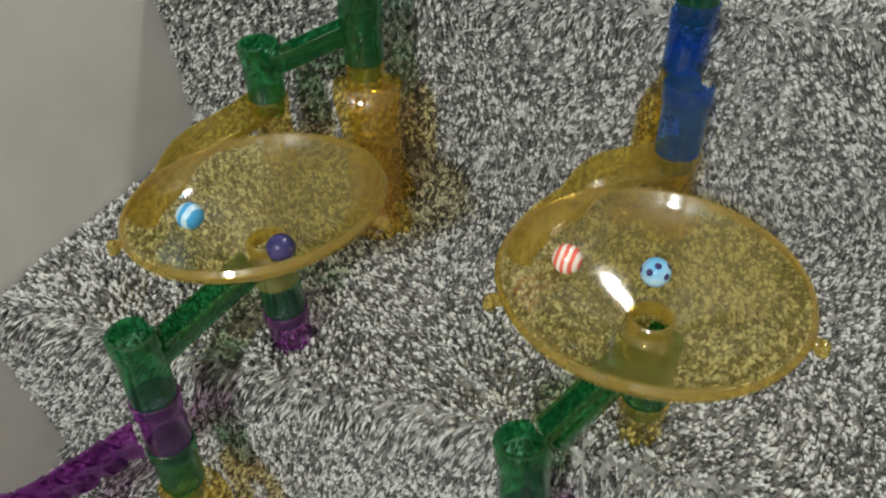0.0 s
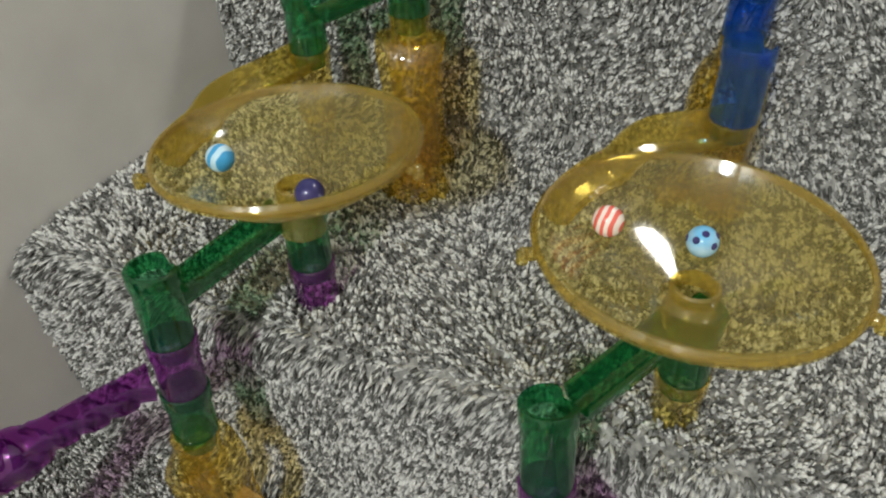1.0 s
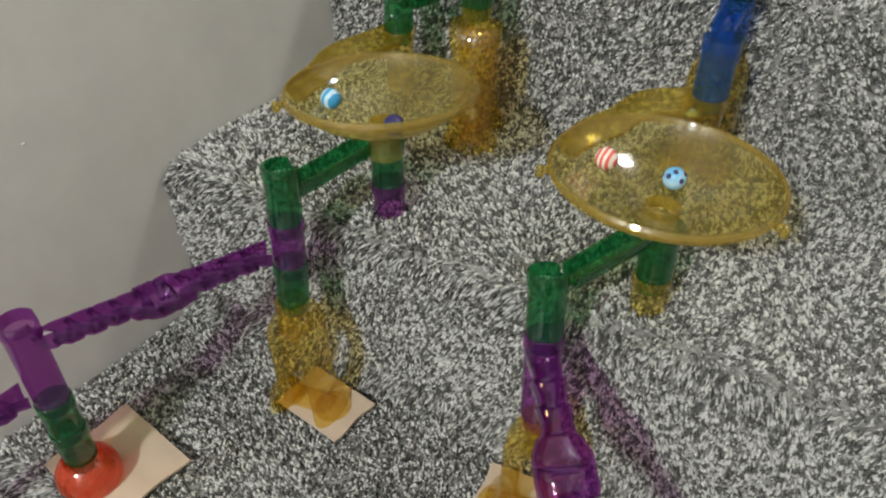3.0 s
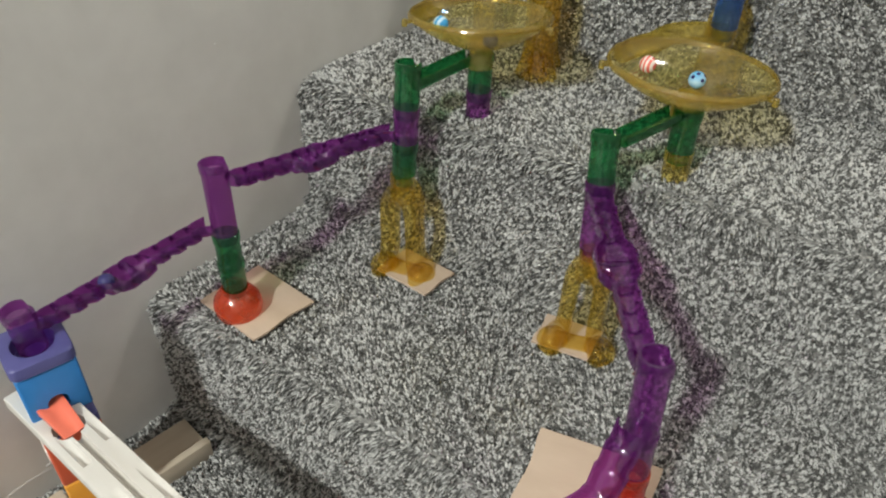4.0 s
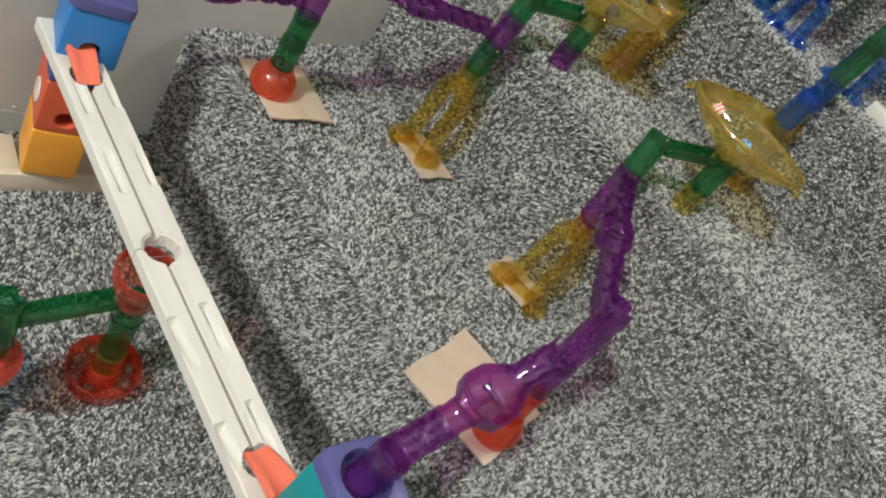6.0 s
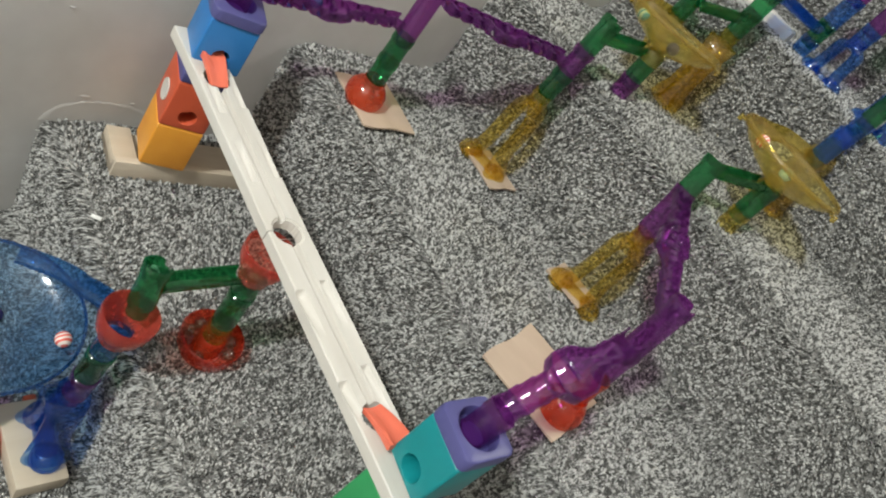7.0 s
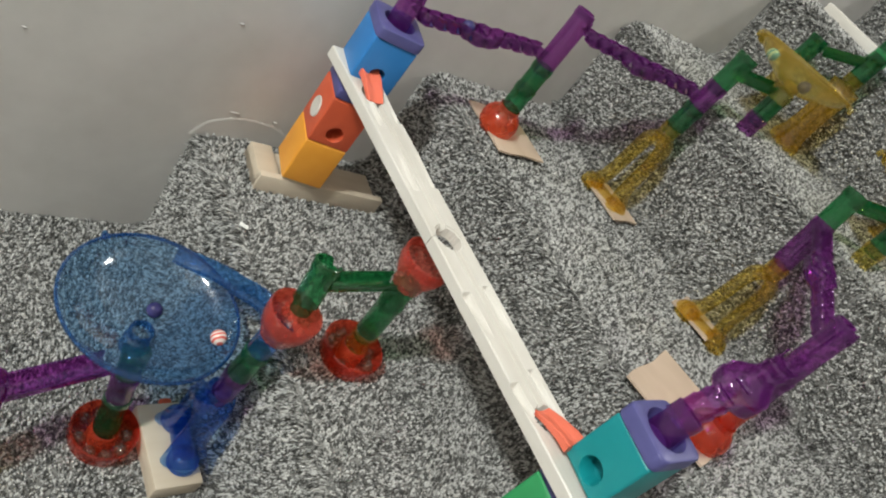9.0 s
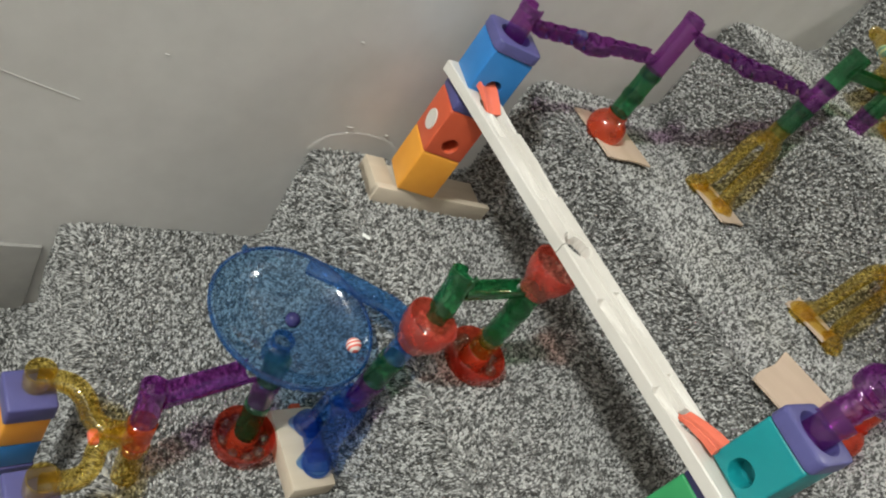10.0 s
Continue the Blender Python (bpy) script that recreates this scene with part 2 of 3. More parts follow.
def bottle_mesh(h=0.146, w=0.0175, foot=0.023):
    """A two-legged stand: a neck, sloping shoulders, two hollow legs and a lobed foot."""
    s = h / 0.146
    bm = lathe([(0.0150, 0.112 * s), (0.0140, 0.124 * s), (0.0138, 0.130 * s), (0.0140, h), (0.0122, h), (0.0120, h - 0.012)], 30)
    for sx in (-1, 1):
        path = [(sx * 0.002, 0, 0.128 * s), (sx * 0.0085, 0, 0.122 * s), (sx * 0.0135, 0, 0.113 * s), (sx * 0.0155, 0, 0.100 * s), (sx * 0.0160, 0, 0.08 * s),
                (sx * 0.0165, 0, 0.05 * s), (sx * 0.0178, 0, 0.03 * s), (sx * foot * 0.93, 0, 0.016 * s), (sx * foot, 0, 0.006 * s)]
        rad = [0.0130, 0.0128, 0.0118, 0.0108, 0.0104, 0.0104, 0.0112, 0.0138, 0.0148]
        rings = []
        for p, r in zip(path, rad):
            rings.append([bm.verts.new((p[0] + 0.88 * r * math.cos(a), 1.85 * r * math.sin(a), p[2])) for a in np.linspace(0, 2 * math.pi, 19)[:-1]])
        for ra, rb in zip(rings, rings[1:]):
            for i in range(18):
                bm.faces.new((ra[i], ra[(i + 1) % 18], rb[(i + 1) % 18], rb[i]))
        lathe([(0.0, 0.019), (0.007, 0.0185), (0.013, 0.0155), (0.0170, 0.010), (0.0185, 0.004), (0.0185, 0.0), (0.0160, 0.0), (0.0155, 0.003)], 24, bm=bm, m=Matrix.Translation((sx * foot, 0, 0)))
    box(2 * foot, 0.022, 0.012, 0.003, bm)
    return bm


def arch(u):
    return max(0.0, 1 - u * u) ** 0.5


def rod_ring(bm, R, z, r, seg=64):
    """A round bead along a circle."""
    k = 8
    rings = [[bm.verts.new(((R + r * math.cos(b)) * math.cos(a), (R + r * math.cos(b)) * math.sin(a), z + r * math.sin(b))) for b in np.linspace(0, 2 * math.pi, k + 1)[:-1]]
             for a in np.linspace(0, 2 * math.pi, seg + 1)[:-1]]
    for i in range(seg):
        for j in range(k):
            bm.faces.new((rings[i][j], rings[(i + 1) % seg][j], rings[(i + 1) % seg][(j + 1) % k], rings[i][(j + 1) % k]))


def funnel(parent, centre, R, material, inlet, depth=0.034, turn=75, ears=(), label="", hole=None, tip=None):
    """A wide shallow swirl bowl with a holed middle, a rolled rim, ears, and a curved feed chute from an upright inlet tube."""
    cx, cy, cz = centre
    hx, hy = hole or (0, 0)
    bm = lathe([(R + 0.0035, -0.004), (R + 0.004, 0.0), (R + 0.002, 0.003), (R, 0.0025), (R - 0.003, -0.003), (R * 0.90, -0.011), (R * 0.74, -0.019), (R * 0.55, -0.0255),
                (R * 0.36, -depth * 0.90), (0.0165, -depth), (0.0125, -depth + 0.0035), (0.0105, -depth + 0.0035), (0.0100, -depth - 0.001), (0.0130, -depth - 0.004), (0.0138, -depth - 0.006),
                (0.0138, -depth - 0.022), (0.0126, -depth - 0.022)], 72)
    for v in bm.verts:
        k = 1 - min(1.0, math.hypot(v.co.x, v.co.y) / R)
        v.co.x += hx * k
        v.co.y += hy * k
    rod_ring(bm, R + 0.0026, -0.0008, 0.0018)
    tilt = Matrix()
    if tip:
        tilt = Matrix.Rotation(radians(tip[2]), 4, Vector((tip[0], tip[1], 0)).cross(Vector((0, 0, 1))).normalized())
    bowl = part("funnel", bm, material, parent, label, local=Matrix.Translation(Vector(centre)) @ tilt)
    inlet = Vector(centre) + tilt.inverted() @ (Vector(inlet) - Vector(centre))
    part("collar", lathe([(0.0112, -0.002), (0.0126, -0.002), (0.0130, 0.007), (0.0122, 0.008), (0.0110, 0.008), (0.0106, -0.001)], 32), material, bowl, local=Matrix.Translation((hx * (1 - 0.0125 / R), hy * (1 - 0.0125 / R), -depth + 0.0025)))
    for a in ears:
        e = box(0.006, 0.008, 0.004, 0.0014)
        lathe([(0, 0.0045), (0.002, 0.004), (0.0032, 0.002), (0.0032, -0.004), (0.0015, -0.005)], 12, bm=e, m=Matrix.Translation((0.004, 0, 0.001)))
        part("ear", e, material, bowl, local=pose(0, 0, -0.006, 0, 0, a) @ pose(R + 0.005, 0, 0))
    # the feed chute leaves the inlet tube in a straight line that touches the bowl's side and sinks into it
    ix, iy = inlet[0] - cx, inlet[1] - cy
    r0, a0 = math.hypot(ix, iy), math.atan2(iy, ix)
    rc = R - 0.007
    touch = math.acos(rc / r0)
    pts = []
    for t in np.linspace(0, 1, 40):
        run = radians(turn) * t
        r = rc / math.cos(touch - run) + 0.013 * math.sin(math.pi * run / touch) ** 2 if run < touch else rc
        s = t * t * (3 - 2 * t)
        pts.append((r * math.cos(a0 + run), r * math.sin(a0 + run), (inlet[2] - cz) * (1 - s) - 0.012 * s))

    def sec(i, t):
        """Outer wall, floor and inner lip of the chute; the lip sinks into the bowl."""
        k = max(0.0, 1 - t / 0.78)
        wo, wi = 0.0098, 0.0098 - 0.004 * t
        ho, hi = 0.0205 - 0.0078 * t, 0.0005 + 0.0085 * k
        out = [(wo, ho), (wo - 0.0006, 0.006), (0.006, 0.0002), (0.0, -0.0022), (-0.006, 0.0), (-wi, hi)]
        inn = [(-wi + 0.0016, hi), (-0.0055, 0.0018), (0.0, -0.0004), (0.0055, 0.0020), (wo - 0.0022, 0.0065), (wo - 0.0016, ho)]
        return [(-side * x, y) for x, y in out + inn]

    side = -1.0 if turn > 0 else 1.0
    part("feed_chute", sweep(pts, sec), material, bowl)
    return bowl


def bored(bm, w, side, bz, br, deep=0.02):
    """Opens a round hole in one flat side of a block and lines it."""
    turn = Matrix.Rotation(radians(side), 3, "Z")
    out = turn @ Vector((0, -1, 0))
    bm.normal_update()
    flat = [fc for fc in bm.faces if fc.normal.dot(out) > 0.999 and abs(fc.calc_center_median().dot(out) - w / 2) < 1e-4]
    face = max(flat, key=lambda fc: fc.calc_area())
    rim = list(face.edges)
    bmesh.ops.delete(bm, geom=[face], context="FACES_ONLY")
    n = 28
    ang = [2 * math.pi * k / n for k in range(n)]
    loops = [[bm.verts.new(turn @ Vector((r * math.cos(a), -w / 2 + d, bz + r * math.sin(a)))) for a in ang] for r, d in ((br, 0.0), (br * 0.95, 0.0012), (br * 0.93, deep))]
    ring = [bm.edges.new((loops[0][k], loops[0][(k + 1) % n])) for k in range(n)]
    bmesh.ops.triangle_fill(bm, edges=rim + ring, use_beauty=True)
    for la, lb in zip(loops, loops[1:]):
        for k in range(n):
            bm.faces.new((la[k], la[(k + 1) % n], lb[(k + 1) % n], lb[k]))
    bm.faces.new(loops[-1])


def block(parent, z, w, h, material, yaw=0.0, bores=(), name="block", label="", at=(0, 0)):
    """A painted block; bores: (side in degrees, height above its foot, radius)."""
    bm = box(w, w, h, 0.0028, seg=3)
    for side, bz, br in bores:
        bored(bm, w, side, bz, br)
    return part(name, bm, material, parent, label, local=pose(at[0], at[1], z, 0, 0, yaw))


def bored_plate(parent, z, w, h, yaw, r=0.0205):
    """A violet plate with softened corners and a wide round well, in which a tube stands."""
    n = 48

    def edge(k, half, z0):
        a = 2 * math.pi * (k + 0.5) / n
        c, q = math.cos(a), math.sin(a)
        d = half / (abs(c) ** 9 + abs(q) ** 9) ** (1 / 9)
        return (d * c, d * q, z0)

    def circle(k, rad, z0):
        a = 2 * math.pi * (k + 0.5) / n
        return (rad * math.cos(a), rad * math.sin(a), z0)

    bm = bmesh.new()
    rings = [(edge, w / 2 - 0.0012, 0.0), (edge, w / 2, 0.0014), (edge, w / 2, h - 0.0022), (edge, w / 2 - 0.0006, h - 0.0008), (edge, w / 2 - 0.0022, h),
             (circle, r, h), (circle, r - 0.0008, h - 0.001), (circle, r - 0.001, 0.0015)]
    loops = [[bm.verts.new(fn(k, d, z0)) for k in range(n)] for fn, d, z0 in rings]
    for la, lb in zip(loops, loops[1:]):
        for k in range(n):
            bm.faces.new((la[k], la[(k + 1) % n], lb[(k + 1) % n], lb[k]))
    bm.faces.new(loops[0][::-1])
    bm.faces.new(loops[-1])
    return part("plate", bm, M_BK_PURPLE, parent, "violet plate with a round well", local=pose(0, 0, z, 0, 0, yaw))


def ball_mesh(r, squash=1.0, seg=24):
    prof = [(r * math.sin(a), -r * squash * math.cos(a)) for a in np.linspace(0, math.pi, 15)]
    prof[0], prof[-1] = (0, prof[0][1]), (0, prof[-1][1])
    return lathe(prof, seg)


# ---- stairs ----
WALL_X = -0.194
RIGHT_X = 0.98
RISE = 0.19
# front of each step: (y at x = 0, slant over x, tread height)
STEPS = [(-1.30, 0.0, -0.765), (-1.03, 0.0, -0.577), (-0.768, 0.0, -0.387), (-0.490, 0.05, -0.195), (-0.220, 0.09, 0.0),
         (0.055, 0.17, 0.188), (0.307, 0.24, 0.345), (0.56, 0.26, 0.51), (0.82, 0.26, 0.68)]
NOSE = 0.026


def stair_profile(x):
    """Points up the stairs at x, from the lowest tread to the highest."""
    pts = []
    for k, (c, s, z) in enumerate(STEPS):
        y = c + s * x
        below = STEPS[k - 1][2] if k else z - RISE
        f = 0.028
        for a in np.linspace(0, 1, 5):  # hollow at the foot of the riser
            g = a * math.pi / 2
            pts.append((y - f + f * math.sin(g), below + f - f * math.cos(g)))
        for a in np.linspace(0, 1, 9)[1:-1]:
            pts.append((y - 0.004 * math.sin(a * math.pi / 2), below + f + (z - NOSE - below - f) * a))
        for a in np.linspace(0, 1, 9):  # rounded nose
            g = a * math.pi / 2
            pts.append((y - 0.004 + NOSE - NOSE * math.cos(g), z - NOSE + NOSE * math.sin(g)))
        nxt = STEPS[k + 1][0] + STEPS[k + 1][1] * x if k + 1 < len(STEPS) else 2.16
        for a in np.linspace(0, 1, 11)[1:-1]:
            pts.append((y - 0.004 + NOSE + (nxt - 0.028 - y + 0.004 - NOSE) * a, z))
    return np.array(pts)


XS = np.linspace(WALL_X, RIGHT_X, 50)
GRID = np.array([[(x, *p) for p in stair_profile(x)] for x in XS])  # x, profile, 3
for a in range(GRID.shape[0]):
    for b in range(GRID.shape[1]):
        p = Vector(GRID[a, b])
        w = noise.noise(p * 9) * 0.004 + noise.noise(p * 31) * 0.0016
        GRID[a, b, 1] -= w * 0.7
        GRID[a, b, 2] += w * 0.7
na, nb = GRID.shape[:2]
verts = GRID.reshape(-1, 3).tolist()
faces = [(a * nb + b, (a + 1) * nb + b, (a + 1) * nb + b + 1, a * nb + b + 1) for a in range(na - 1) for b in range(nb - 1)]
# close the body of the stairs below
low = len(verts)
for a in (0, na - 1):
    verts += [(XS[a], GRID[a, 0, 1], -1.0), (XS[a], GRID[a, -1, 1], -1.0)]
faces += [(low, low + 1, low + 3, low + 2)]
faces.append([b for b in range(nb)] + [low + 1, low])
faces.append([(na - 1) * nb + b for b in range(nb)][::-1] + [low + 2, low + 3])
me = bpy.data.meshes.new("stairs")
me.from_pydata(verts, [], faces)
me.polygons.foreach_set("use_smooth", [True] * (len(faces) - 3) + [False] * 3)
me.materials.append(M_BACKING)
stairs = tagged(new("stairs", me), "flight of stairs wrapped in grey flecked carpet", "stairs", kind="structure")


def carpet_pile(count, x0, x1, y0, y1, seed):
    """Leaning yarn tufts all over the steps, as one joined mesh."""
    rng = np.random.default_rng(seed)
    d = np.linalg.norm(np.diff(GRID[na // 2], axis=0), axis=1)
    mid = GRID[na // 2, :, 1]
    keep = (mid[:-1] > y0) & (mid[:-1] < y1)
    wgt = d * keep
    cum = np.cumsum(wgt) / wgt.sum()
    seg = np.searchsorted(cum, rng.random(count))
    fr = rng.random(count)
    u = (x0 + (x1 - x0) * rng.random(count) - WALL_X) / (RIGHT_X - WALL_X) * (na - 1)
    ia = np.clip(u.astype(int), 0, na - 2)
    fa = (u - ia)[:, None]
    g = lambda i, j: GRID[i, j]
    p0 = g(ia, seg) * (1 - fa) + g(ia + 1, seg) * fa
    p1 = g(ia, seg + 1) * (1 - fa) + g(ia + 1, seg + 1) * fa
    base = p0 + (p1 - p0) * fr[:, None]
    along = p1 - p0
    along /= np.linalg.norm(along, axis=1)[:, None] + 1e-9
    side = g(ia + 1, seg) - g(ia, seg)
    side /= np.linalg.norm(side, axis=1)[:, None]
    nrm = np.cross(side, along)
    # clumps of pile lie the same way
    ph = base[:, 0] * 41 + base[:, 1] * 37 + base[:, 2] * 43
    drift = np.stack([np.sin(ph) + np.sin(base[:, 1] * 23 + base[:, 0] * 17), np.cos(ph * 0.83 + 1.3)], 1) * 0.28
    lean = rng.normal(0, 0.30, (count, 2)) + drift
    way = nrm + side * lean[:, :1] + along * (lean[:, 1:] - 0.12)
    way /= np.linalg.norm(way, axis=1)[:, None]
    nose = np.clip((-nrm[:, 1] - 0.25) * (nrm[:, 2] - 0.20) * 5.5, 0, 1)[:, None]
    way = way - along * 0.85 * nose
    way /= np.linalg.norm(way, axis=1)[:, None]
    h = rng.uniform(0.0040, 0.0074, count)[:, None] * (1 + 1.1 * nose)
    w = rng.uniform(0.0012, 0.0023, count)[:, None] * (1 - 0.25 * nose)
    ang = rng.random(count) * 6.28
    e1 = side * np.cos(ang)[:, None] + along * np.sin(ang)[:, None]
    e2 = np.cross(nrm, e1)
    ring = [e1, -0.5 * e1 + 0.87 * e2, -0.5 * e1 - 0.87 * e2]
    vs = np.zeros((count, 7, 3))
    for k in range(3):
        vs[:, k] = base - nrm * 0.001 + ring[k] * w
        vs[:, 3 + k] = base + way * h * 0.62 + nrm * h * 0.1 + ring[k] * w * 0.95
    vs[:, 6] = base + way * h
    f = np.array([(0, 1, 4, 3), (1, 2, 5, 4), (2, 0, 3, 5)])
    ft = np.array([(3, 4, 6), (4, 5, 6), (5, 3, 6)])
    off = (np.arange(count) * 7)[:, None, None]
    quads = (off + f).reshape(-1, 4)
    tris = (off + ft).reshape(-1, 3)
    me = bpy.data.meshes.new("carpet_pile")
    me.vertices.add(count * 7)
    me.vertices.foreach_set("co", vs.reshape(-1))
    nl = quads.size + tris.size
    me.loops.add(nl)
    me.loops.foreach_set("vertex_index", np.concatenate([quads.reshape(-1), tris.reshape(-1)]).astype(np.int32))
    npoly = len(quads) + len(tris)
    me.polygons.add(npoly)
    starts = np.concatenate([np.arange(len(quads)) * 4, quads.size + np.arange(len(tris)) * 3])
    me.polygons.foreach_set("loop_start", starts.astype(np.int32))
    me.update(calc_edges=True)
    me.validate()
    me.materials.append(M_YARN)
    return tagged(new("carpet_pile", me), "shaggy carpet pile in flecked grey, white and black yarn", "carpet", kind="stuff")


carpet_pile(PILE, WALL_X + 0.003, 0.74, -0.86, 0.70, 3)


# ---- room ----
def slab(name, sx, sy, sz, at, material, label, category):
    return tagged(part(name, box(sx, sy, sz), material, None, label, smooth=False, local=Matrix.Translation(at)), label, category, kind="structure")


slab("wall_west", 0.12, 8.0, 5.6, (WALL_X - 0.06, -1.6, -1.6), M_WALL, "grey painted stairwell wall with scuffs and small chips", "wall")
wall = bpy.data.objects["wall_west"]


def patch_mesh():
    """A filled half-round plaster patch with a ragged raised rim, flat against the wall."""
    rng = random.Random(5)
    bm = bmesh.new()
    rings = []
    for r, d in ((0.0, 0.0006), (0.55, 0.0006), (0.86, 0.0005), (0.93, 0.0007), (0.97, 0.0005), (1.0, 0.0)):
        rings.append([bm.verts.new((d, 0.074 * r * math.cos(a) * (1 + 0.03 * rng.uniform(-1, 1)), 0.045 * r * math.sin(a) * (1 + 0.05 * rng.uniform(-1, 1)))) for a in np.linspace(0, math.pi, 33)])
    for ra, rb in zip(rings, rings[1:]):
        for k in range(32):
            bm.faces.new((ra[k], ra[k + 1], rb[k + 1], rb[k]))
    return bm


def on_wall(name, bm, material, y, z, label=""):
    ob = part(name, bm, material, wall, label)
    ob.matrix_parent_inverse = Matrix.Translation((-(WALL_X - 0.06), 1.6, 1.6))
    ob.location = (WALL_X + 0.0003, y, z)
    return ob


on_wall("plaster_patch", patch_mesh(), M_WALL, -0.438, -0.199, "ragged half-round plaster patch")
chips = random.Random(8)
for y, z, s in ((-0.52, -0.02, 0.8), (-0.47, -0.150, 1.0), (-0.41, -0.152, 0.9), (-0.73, -0.10, 0.5), (-0.80, 0.05, 0.6), (-0.09, 0.27, 0.4)):
    c = lathe([(0, 0.0012), (0.0024 * s, 0.0009), (0.0040 * s, 0.0)], 9, m=pose(0, 0, 0, 0, 90, 0) @ Matrix.Diagonal((0.6, 1 + chips.random(), 1, 1)))
    on_wall("paint_chip", c, M_WALL, y, z)
for y0, z0, y1, z1 in ((-0.99, -0.13, -0.80, -0.185),):
    s = sweep([(0, y0, z0), (0, (y0 + y1) / 2, (z0 + z1) / 2 - 0.003), (0, y1, z1)], lambda i, u: [(0.0005, 0.0002), (-0.0005, 0.0002), (-0.0005, -0.0002), (0.0005, -0.0002)])
    on_wall("scratch", s, M_WALL, 0, 0)
# thin board added for the darker area low on the wall
low_board = bmesh.new()
box(0.006, 0.62, 0.30, 0.0015, low_board)
tagged(part("trim", low_board, M_LOW_BOARD, None, local=pose(WALL_X + 0.002, -1.098, -0.738)), "thin dull grey board along the low end of the wall", "trim", kind="structure")
# out of view: walls, ceiling and floor added to enclose and bounce the light
slab("unseen_wall_east", 0.12, 8.0, 5.6, (RIGHT_X + 0.06, -1.6, -1.6), M_ROOM, "unseen plain grey wall added to bounce light", "wall")
slab("unseen_wall_south", 1.5, 0.12, 5.6, (0.4, -5.4, -1.6), M_ROOM, "unseen plain grey wall added to bounce light", "wall")
slab("unseen_wall_north", 1.5, 0.12, 5.6, (0.4, 2.2, -1.6), M_ROOM, "unseen plain grey wall added to bounce light", "wall")
slab("ceiling", 1.6, 8.0, 0.1, (0.4, -1.6, 3.5), M_ROOM, "unseen pale ceiling added to bounce light", "ceiling")
slab("floor", 1.6, 8.0, 0.1, (0.4, -1.6, -1.056), M_ROOM, "unseen plain floor added to close the room below the stairs", "floor")


# ---- marble run, by towers ----
RUN = "marble run"


def tower(label, at):
    return thing("marble_run_tower", at, label, "marble run", RUN)


def local(parent, p):
    return Vector(p) - Vector(parent.location)


def stack(parent, base, top, pieces):
    """Stacks tubes along the line base -> top. pieces: (height, material, notch, label)."""
    m = upright(local(parent, base), local(parent, top))
    z = 0.0
    for h, mat, notch, label in pieces:
        tube(parent, m @ pose(0, 0, z, 0, 0, notch if notch is not None else 0), h, mat, label=label, notch=notch is not None)
        z += h


def gut(parent, a, b, material, w=0.0100, label=""):
    return gutter(parent, local(parent, a), local(parent, b), material, w, label)


def bottle(parent, at, h, yaw, material=M_YELLOW, foot=0.023):
    return part("bottle_stand", bottle_mesh(h, foot=foot), material, parent, "hollow two-legged amber stand" if material == M_YELLOW else "hollow two-legged blue stand", local=Matrix.Translation(local(parent, at)) @ pose(0, 0, 0, 0, 0, yaw))


Z1, Z2, Z3, Z4 = 0.188, 0.0, -0.195, -0.387

# swirl bowl by the wall, on a short tower
t = tower("short green and purple tube tower carrying an amber swirl bowl", (0.024, 0.104, Z1 - 0.008))
stack(t, (0.025, 0.101, Z1 - 0.008), (0.021, 0.106, 0.30), [(0.040, M_PURPLE, None, "purple tube"), (0.044, M_GREEN, 180, "green tube")])
funnel(t, local(t, (0.012, 0.113, 0.302)), 0.0755, M_BOWL, local(t, (-0.064, 0.222, 0.272)), turn=88, ears=(234, 8), hole=(0.009, -0.008), label="amber swirl bowl", tip=(0.26, -0.27, 9))
tube(t, Matrix.Translation(local(t, (-0.064, 0.222, 0.232))), 0.056, M_YELLOW, label="amber inlet tube")
stack(t, (-0.064, 0.222, 0.288), (-0.066, 0.227, 0.40), [(0.042, M_GREEN, 0, "green tube")])
gut(t, (0.012, 0.098, 0.258), (-0.002, 0.020, 0.250), M_GREEN, label="short green chute")

# bottle tower behind it
t = tower("amber bottle stand with green and blue tubes on the carpeted step", (0.012, 0.242, Z1))
bottle(t, (0.012, 0.242, Z1 - 0.004), 0.142, 116, foot=0.021)
stack(t, (0.012, 0.242, Z1 + 0.138), (0.006, 0.256, 0.5), [(0.040, M_GREEN, 180, "green tube"), (0.040, M_GREEN, None, "green tube"), (0.042, M_BLUE, 200, "blue tube")])
gut(t, (0.004, 0.240, 0.348), (-0.046, 0.222, 0.322), M_GREEN, label="short green chute")

# tall bottle tower on the step below
t = tower("green and purple tube tower on an amber stand on cardboard", (-0.002, 0.002, Z2))
bottle(t, (0.005, -0.007, 0.004), 0.146, 16, foot=0.025)
stack(t, (0.004, -0.003, 0.149), (-0.004, 0.014, 0.28), [(0.038, M_GREEN, None, "green tube"), (0.040, M_PURPLE, None, "purple tube"), (0.050, M_GREEN, 75, "green tube")])
stepped_chute(t, local(t, (-0.005, -0.012, 0.203)), local(t, (-0.086, -0.166, 0.180)))

# tower on the red ball foot
t = tower("purple and green tubes on a red ball foot on cardboard", (-0.090, -0.184, Z2))
part("ball_foot", lathe([(0.0, 0.040), (0.012, 0.042), (0.015, 0.046), (0.0155, 0.040), (0.021, 0.036), (0.0262, 0.028), (0.0275, 0.020), (0.0262, 0.011), (0.022, 0.004), (0.018, 0.0), (0.0, 0.0)], 36), M_RED, t, "glossy red ball foot",
     local=Matrix.Translation(local(t, (-0.084, -0.188, 0.003))))
